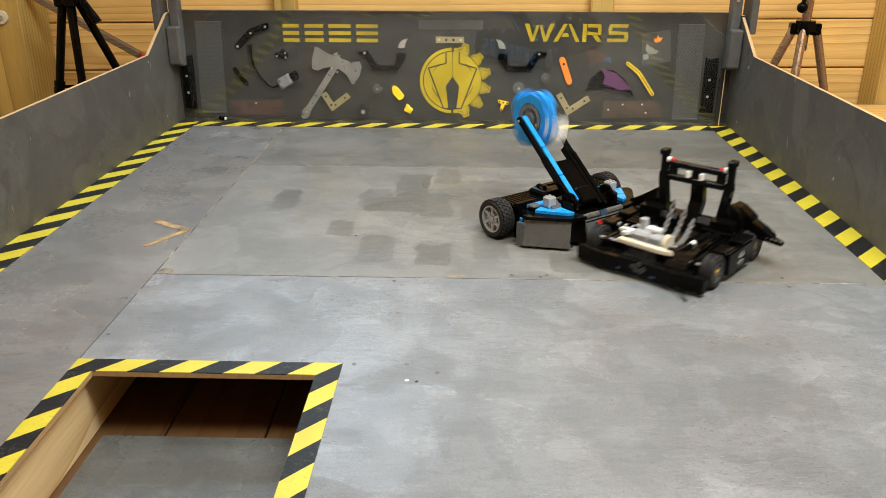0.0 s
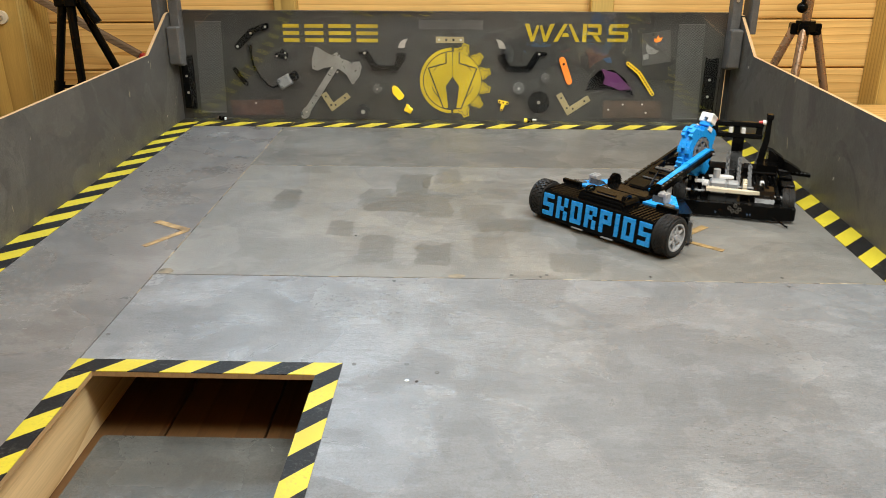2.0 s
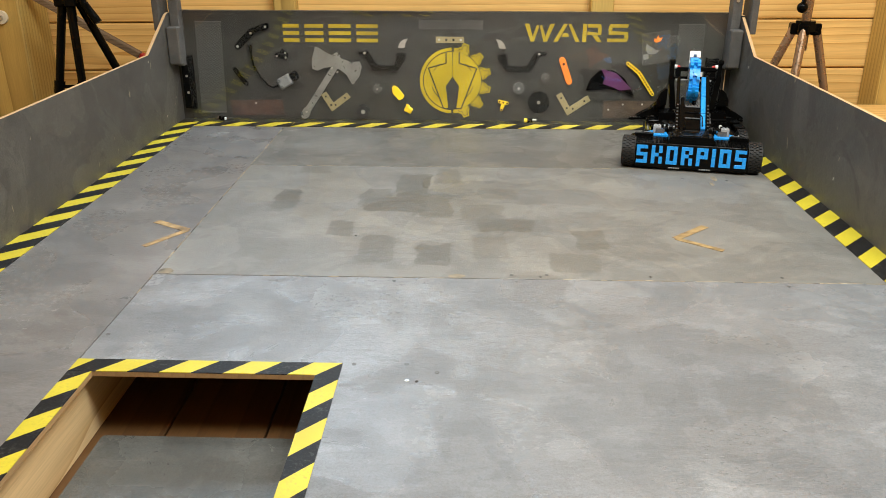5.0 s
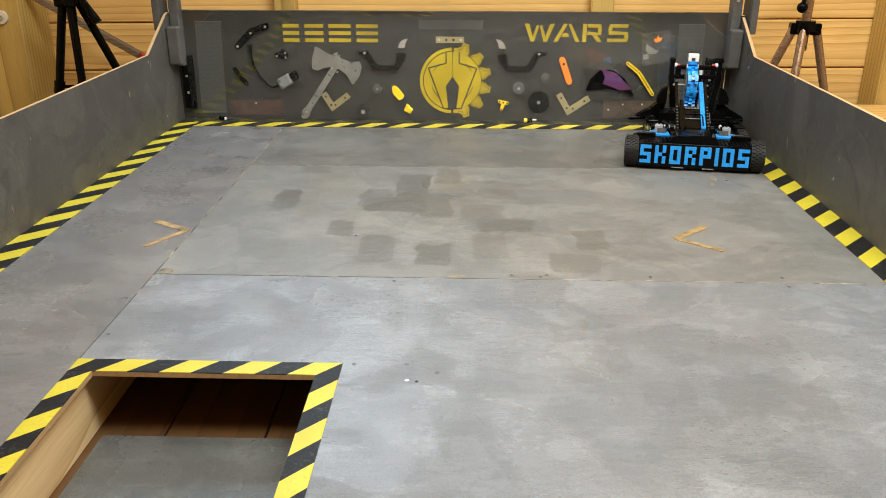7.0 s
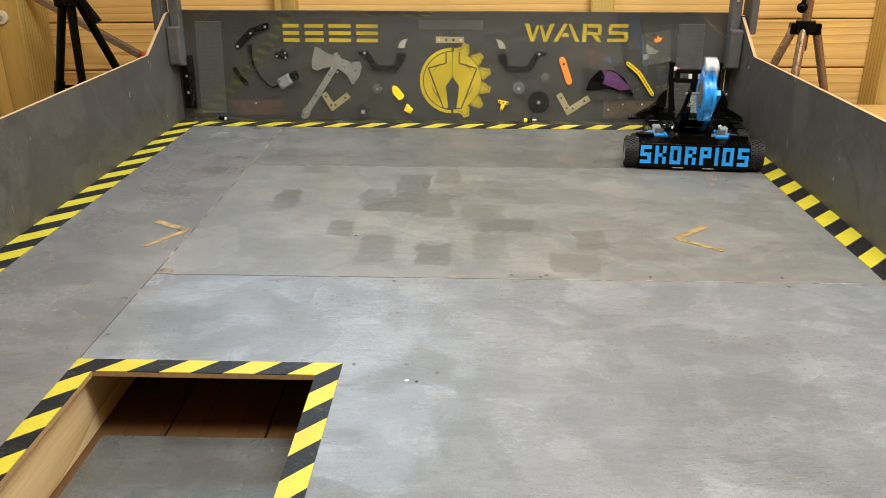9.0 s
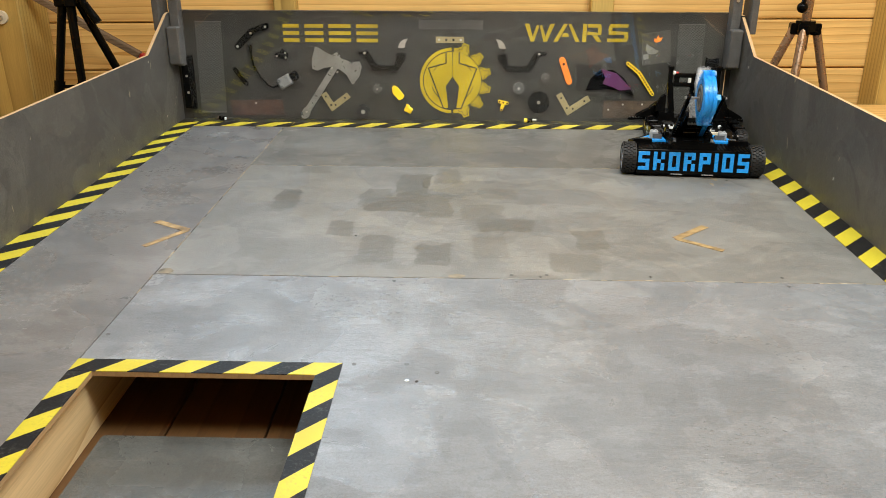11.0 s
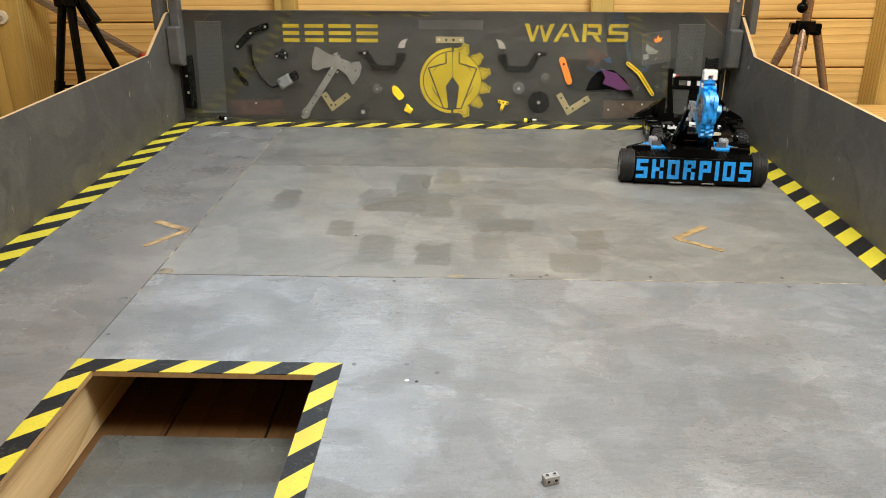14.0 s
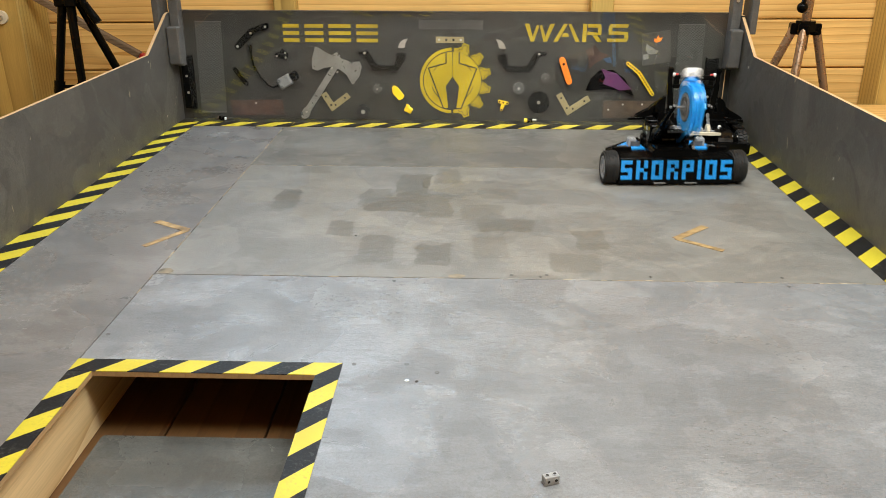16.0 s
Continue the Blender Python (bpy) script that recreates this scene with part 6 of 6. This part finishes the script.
# ---- behind the arena ----
def tripod(label, apex, feet, tube, joint, head_z, spread_r, crown=0.028):
    t = thing("camera_tripod", label, "tripod", "camera tripods")
    a = Vector(apex)
    hub = a.lerp(sum((Vector(f) for f in feet), Vector()) / 3, spread_r)
    part("brace_hub", rod(B(), hub - Vector((0, 0, 0.010)), hub + Vector((0, 0, 0.012)), 0.012, seg=12), joint, t)
    for f in feet:
        f = Vector(f)
        d = f - a
        out = Vector((d.x, d.y, 0)).normalized() * crown
        top = a + out
        d = (f - top).normalized()
        mid = top.lerp(f, 0.55)
        leg = part("leg", rod(B(), top, mid, 0.0115, 0.0110, 14), tube, t)
        part("lower_leg", rod(B(), mid, f + Vector((0, 0, 0.004)), 0.0095, 0.0090, 14), tube, leg)
        part("leg_lock", rod(B(), mid - d * 0.012, mid + d * 0.022, 0.0145, 0.0140, 14), joint, leg)
        part("foot", rod(B(), f + Vector((0, 0, 0.012)), f + Vector((0, 0, 0.0005)), 0.013, 0.015, 12), joint, leg)
        s = a.lerp(f, spread_r)
        part("brace", rod(B(), s, Vector((hub.x, hub.y, s.z)), 0.0045, seg=8), joint, t)
    bm = rod(B(), a + Vector((0, 0, -0.010)), a + Vector((0, 0, 0.018)), 0.030, 0.026, 8)
    for f in feet:
        d = (Vector(f) - a)
        d.z = 0
        d.normalize()
        box(bm, 0.010, 0.040, -0.014, 0.014, -0.018, 0.012, 0.003, m=Matrix.Translation(a) @ Matrix.Rotation(math.atan2(d.y, d.x), 4, "Z"))
    part("crown", bm, joint, t)
    part("column", rod(B(), a + Vector((0, 0, -0.06)), a + Vector((0, 0, head_z)), 0.0125, seg=16), tube, t)
    part("head", box(B(), a.x - 0.03, a.x + 0.03, a.y - 0.025, a.y + 0.025, a.z + head_z, a.z + head_z + 0.06, 0.008), joint, t)
    return t


def behind():
    z = SUB
    t = tripod("black camera tripod standing beside the arena wall", (-1.030, 0.12, 0.315), ((-1.116, 0.08, z), (-1.000, 0.05, z), (-0.848, 0.16, z)), BLACK_ABS, BLACK_ABS, 0.10, 0.56, 0.018)
    part("pan_handle", rod(B(), (-1.020, 0.10, 0.365), (-0.953, 0.10, 0.256), 0.008, 0.012), BLACK_ABS, t)
    t = tripod("bronze camera tripod with black joints behind the arena wall", (0.945, 0.15, 0.248), ((0.780, 0.16, z), (0.880, 0.02, z), (1.065, 0.12, z)), BRONZE, BLACK_ABS, 0.16, 0.78)
    part("pan_handle", rod(B(), (0.935, 0.13, 0.40), (0.915, 0.11, 0.315), 0.006), BLACK_ABS, t)
    bm = B()
    bmesh.ops.create_uvsphere(bm, u_segments=16, v_segments=10, radius=0.014, matrix=Matrix.Translation((0.914, 0.11, 0.303)))
    part("handle_knob", bm, BLACK_ABS, t, smooth=True)
    bm = B()
    m = Matrix.Translation((-0.930, 0.30, 0.139)) @ Matrix.Rotation(math.atan2(0.245 - 0.136, 0.19), 4, "Y")
    box(bm, -0.62, 0.0, -0.012, 0.012, -0.009, 0.009, 0.002, m=m)
    stick = tagged(part("grey_batten", bm, WEATHERED), "weathered grey batten leaning behind the tripod", "batten")
    part("red_tip", box(B(), 0.001, 0.018, -0.0122, 0.0122, -0.0092, 0.0092, 0.002, m=m), RED_ABS, stick, "red painted end")
    tagged(part("low_shelf", box(B(), 1.03, 1.9, 0.05, 0.29, -0.012, 0.012, 0.003), PINE_X), "orange-brown wooden shelf beside the arena", "shelf", kind="structure")
    tagged(part("shelf_support", box(B(), 1.06, 1.88, 0.20, 0.24, SUB + 0.0005, -0.0125, 0.003), PINE_X), "wooden support below the low shelf", "batten", kind="structure")
    t = thing("bolt_and_washer", "steel bolt with a pale plastic washer", "bolt")
    part("washer", rod(B(), (-1.297, 0.2495, 0.252), (-1.297, 0.240, 0.252), 0.019, seg=20), CREAM_ABS, t)
    part("bolt", rod(B(), (-1.297, 0.2398, 0.252), (-1.297, 0.232, 0.252), 0.009, seg=6), STEEL, t)


words()
emblem()
trophies()
floor_marks()
behind()


# ---- what moves ----
def glide(rows, t):
    """Straight blend between rows of numbers."""
    if t <= rows[0][0]:
        return rows[0][1:]
    for a, b in zip(rows, rows[1:]):
        if t <= b[0]:
            u = (t - a[0]) / (b[0] - a[0])
            return [p + (q - p) * u for p, q in zip(a[1:], b[1:])]
    return rows[-1][1:]


# seconds, x, y, turn
SPINNER_ROWS = [
    (0.0, 0.184, -0.683, -142), (0.2, 0.189, -0.686, -140), (0.4, 0.211, -0.727, -137.6), (0.5, 0.222, -0.743, -136), (0.6, 0.230, -0.766, -127), (0.7, 0.224, -0.782, -113),
    (0.8, 0.217, -0.793, -98), (0.9, 0.217, -0.808, -85), (1.0, 0.2260, -0.812, -76.5), (1.2, 0.2345, -0.807, -69.3), (1.4, 0.253, -0.796, -63), (1.5, 0.2595, -0.7955, -60.0),
    (1.75, 0.257, -0.802, -53), (2.0, 0.2645, -0.792, -45.7), (2.25, 0.309, -0.735, -39), (2.5, 0.352, -0.684, -34.5), (3.0, 0.420, -0.571, -25.3), (3.5, 0.485, -0.431, -23.3),
    (4.0, 0.5255, -0.3865, -19.3), (4.6, 0.532, -0.3865, -14), (6.3, 0.537, -0.3875, -9.6), (7.0, 0.541, -0.3815, -9.4), (8.0, 0.5416, -0.3775, -9.5), (8.5, 0.542, -0.382, -5.6), (9.2, 0.541, -0.380, -5.6),
    (11.3, 0.527, -0.4335, -4.5), (12.0, 0.527, -0.4345, -4.6), (12.5, 0.5255, -0.4385, -4.3), (13.2, 0.5255, -0.4385, -4.3), (13.5, 0.525, -0.4345, -4.5), (13.8, 0.522, -0.4445, -5), (14.0, 0.512, -0.491, -5.3),
    (14.2, 0.4975, -0.5605, -5.2), (14.5, 0.4756, -0.7495, -2.8), (14.75, 0.471, -0.8215, 2), (15.0, 0.475, -0.8325, 5.8), (15.25, 0.474, -0.8185, 5.3), (15.5, 0.472, -0.7885, 4.2), (15.75, 0.472, -0.6525, 3.6), (16.0, 0.478, -0.4895, 3.1)]
# seconds, x, y, turn, nose-up pitch
FLIPPER_ROWS = [
    (0.0, 0.340, -0.930, -39.5, 0), (0.2, 0.420, -0.862, -29, 0), (0.4, 0.482, -0.802, -16.5, 0), (0.5, 0.496, -0.797, -16, 0), (0.7, 0.501, -0.799, -19, 0), (1.0, 0.507, -0.804, -22.5, 0), (1.2, 0.518, -0.806, -22, 0),
    (1.4, 0.525, -0.800, -18.5, 0), (1.5, 0.526, -0.791, -17, 1), (1.7, 0.535, -0.756, -15.5, 0), (2.0, 0.550, -0.638, -14.7, 0), (2.5, 0.583, -0.477, -9, 0), (3.0, 0.611, -0.317, 0.0, 0), (3.3, 0.605, -0.235, -1, 0),
    (3.6, 0.602, -0.198, -3, 0), (4.2, 0.602, -0.194, -3, 0), (9.2, 0.601, -0.194, -3, 0), (11.3, 0.600, -0.195, -3, 0), (13.8, 0.599, -0.196, -3, 0), (14.2, 0.599, -0.197, -3, 0), (16.0, 0.599, -0.197, -3, 0)]
# seconds, how far the gate is lifted
GATE_ROWS = [(0.0, 0.0), (2.8, 0.0), (3.5, 0.015), (4.0, 0.021), (4.6, 0.028), (6.3, 0.034), (7.5, 0.036), (8.3, 0.030), (9.2, 0.025), (11.3, 0.014), (12.6, 0.008), (14.0, 0.009), (15.0, 0.012), (16.0, 0.012)]
# seconds, lean of the arm ahead of upright
ARM_ROWS = [
    (0.0, -50), (0.6, -50), (1.0, -48), (1.1, -43), (1.2, -27), (1.3, 1), (1.4, 30), (1.5, 57), (1.6, 72), (1.8, 77), (2.1, 77), (2.5, 74), (3.0, 73), (3.5, 74), (3.7, 69), (4.0, 54), (4.3, 58), (6.3, 67.5), (7.1, 66),
    (7.3, 52), (7.5, 33.5), (7.7, -8), (7.85, -40), (8.0, -51), (9.2, -51.5), (11.3, -51), (11.6, -50), (11.8, -35), (12.0, -6), (12.15, 30), (12.3, 60), (12.5, 72), (13.1, 72), (13.3, 62),
    (13.5, 48), (13.7, 10), (13.85, -35), (14.0, -56), (14.5, -54), (16.0, -53)]
# seconds, whole turns a second of the disc while it runs free
DISC_RATE = [(0.0, 5.8), (1.25, 5.8), (1.45, 2.5), (1.6, 0.8), (1.8, 0.05), (1.9, 0.0), (8.0, 0.1), (8.2, 0.8), (8.45, 4.0), (9.0, 5.0), (9.2, 5.8), (11.3, 5.8), (11.9, 5.0), (12.1, 2.5), (12.3, 0.3), (12.5, 0.0),
             (13.2, 0.0), (13.4, 0.5), (13.6, 1.2), (14.0, 2.0), (14.5, 1.6), (15.0, 2.2), (15.5, 5.0), (16.0, 5.8)]
# seconds, the disc's turn on the arm while it is held or crawls
DISC_HELD = [(1.9, -46), (2.5, -46), (3.5, -60), (4.0, 6), (4.3, 0), (6.3, -64), (7.1, -64), (7.5, 27), (8.0, 51)]


def disc_turns():
    """The disc's angle at every thirtieth of a second."""
    def run(a, b, start):
        out, angle = [], start
        for k in range(round(a * FPS), round(b * FPS) + 1):
            t = k / FPS
            out.append((t, angle))
            angle += 360.0 * glide(DISC_RATE, t)[0] / FPS
        return out
    def steered(rows, marks):
        """Bend a free run so that it passes the marked angles, whole turns aside."""
        fix, shift = [], 0.0
        for t, want in marks:
            have = min(rows, key=lambda r: abs(r[0] - t))[1] + shift
            shift += (want - have + 180) % 360 - 180
            fix.append((t, shift))
        return [(t, a + glide(fix, t)[0]) for t, a in rows]
    rows = steered(run(0, 1.9, 0.0), [(0.0, 150), (0.5, 70), (1.0, -10), (1.9, -46)])
    turns = 360.0 * round((rows[-1][1] + 46) / 360)
    rows += [(k / FPS, glide(DISC_HELD, k / FPS)[0] + turns) for k in range(58, 240)]
    rows += [(t, a + turns) for t, a in steered(run(8.0, 16.0, 51.0), [(8.0, 51), (11.5, 50), (12.0, 6), (12.5, 110), (13.5, 140), (14.0, 58), (14.5, 140), (15.0, 203), (15.5, 68), (16.0, 70)])]
    return rows


def rolled(rows, x_off, y_off, radius):
    """How far a wheel has rolled, in degrees, at steps of a tenth of a second."""
    out, last, total = [], None, 0.0
    for k in range(161):
        t = k / 10
        x, y, turn = glide(rows, t)[:3]
        a = radians(turn)
        p = Vector((x + x_off * math.cos(a) - y_off * math.sin(a), y + x_off * math.sin(a) + y_off * math.cos(a)))
        if last is not None:
            total += max(-85.0, min(85.0, math.degrees((p - last).dot(Vector((-math.sin(a), math.cos(a)))) / radius)))
        out.append((t, total))
        last = p
    return out


def motions():
    walk(SPINNER, [(t, pose(x, y, 0, 0, 0, turn)) for t, x, y, turn in SPINNER_ROWS])
    rows = []
    for t, x, y, turn, pitch in FLIPPER_ROWS:
        rows.append((t, pose(x, y, 0.148 * math.sin(radians(pitch)), -pitch, 0, turn)))
    walk(FLIPPER, rows)
    for ob in SPINNER_WHEELS:
        c = ob.matrix_basis.translation.copy()
        walk(ob, [(t, pose(c.x, c.y, c.z, -a, 0, 0)) for t, a in rolled(SPINNER_ROWS, c.x, c.y, 0.0344)])
    for ob in FLIPPER_WHEELS:
        c = ob.matrix_basis.translation.copy()
        walk(ob, [(t, pose(c.x, c.y, c.z, -a, 0, 0)) for t, a in rolled(FLIPPER_ROWS, c.x, c.y, 0.026)])
    walk(GATE, [(t, pose(0, 0.132, z, 0, 0, 0)) for t, z in GATE_ROWS])
    swing = lambda t: pose(0.004, 0.12, 0.06, -sum(glide(ARM_ROWS, t + d)[0] for d in (-0.04, -0.02, 0.0, 0.02, 0.04)) / 5)
    walk(ARM, [(k / FPS, swing(k / FPS)) for k in range(16 * FPS + 1)])
    walk(DISC, [(t, swing(t) @ pose(0, 0, 0.19, -a, 0, 0)) for t, a in disc_turns()])
    ride = [(t, pose(x, y, 0, 0, 0, turn) @ pose(-0.030, 0.070, 0.0606)) for t, x, y, turn in SPINNER_ROWS if t < 12.1]
    x, y, turn = glide(SPINNER_ROWS, 12.25)
    ride.append((12.25, pose(x, y, 0, 0, 0, turn) @ pose(-0.030, 0.070, 0.0606)))
    walk(BRICK, ride + [(t, pose(x, y, z, rx, ry, rz)) for t, x, y, z, rx, ry, rz in BRICK_ROWS])



# the brick rides on the deck, is thrown off at 12.3 s, bounces and slides to rest
BRICK_ROWS = [
    (12.4, 0.42, -0.40, 0.20, 60, 30, 20), (12.5, 0.31, -0.50, 0.24, 100, 50, 40),
    (12.6, 0.19, -0.58, 0.20, 140, 80, 60), (12.7, 0.08, -0.68, 0.10, 170, 120, 80), (12.8, -0.004, -0.785, 0.010, 200, 150, 90), (12.9, -0.029, -0.82, 0.045, 250, 180, 100), (13.0, -0.044, -1.03, 0.010, 300, 210, 120),
    (13.1, -0.025, -1.11, 0.030, 350, 240, 140), (13.2, 0.007, -1.233, 0.010, 400, 270, 150), (13.3, 0.044, -1.31, 0.022, 460, 300, 140), (13.4, 0.068, -1.375, 0.010, 530, 330, 110), (13.5, 0.105, -1.42, 0.014, 600, 345, 70),
    (13.6, 0.124, -1.452, 0.008, 665, 355, 40), (13.7, 0.130, -1.466, 0.0015, 710, 360, 24), (13.8, 0.131, -1.469, 0.0003, 720, 360, 20), (16.0, 0.131, -1.469, 0.0003, 720, 360, 20)]
motions()
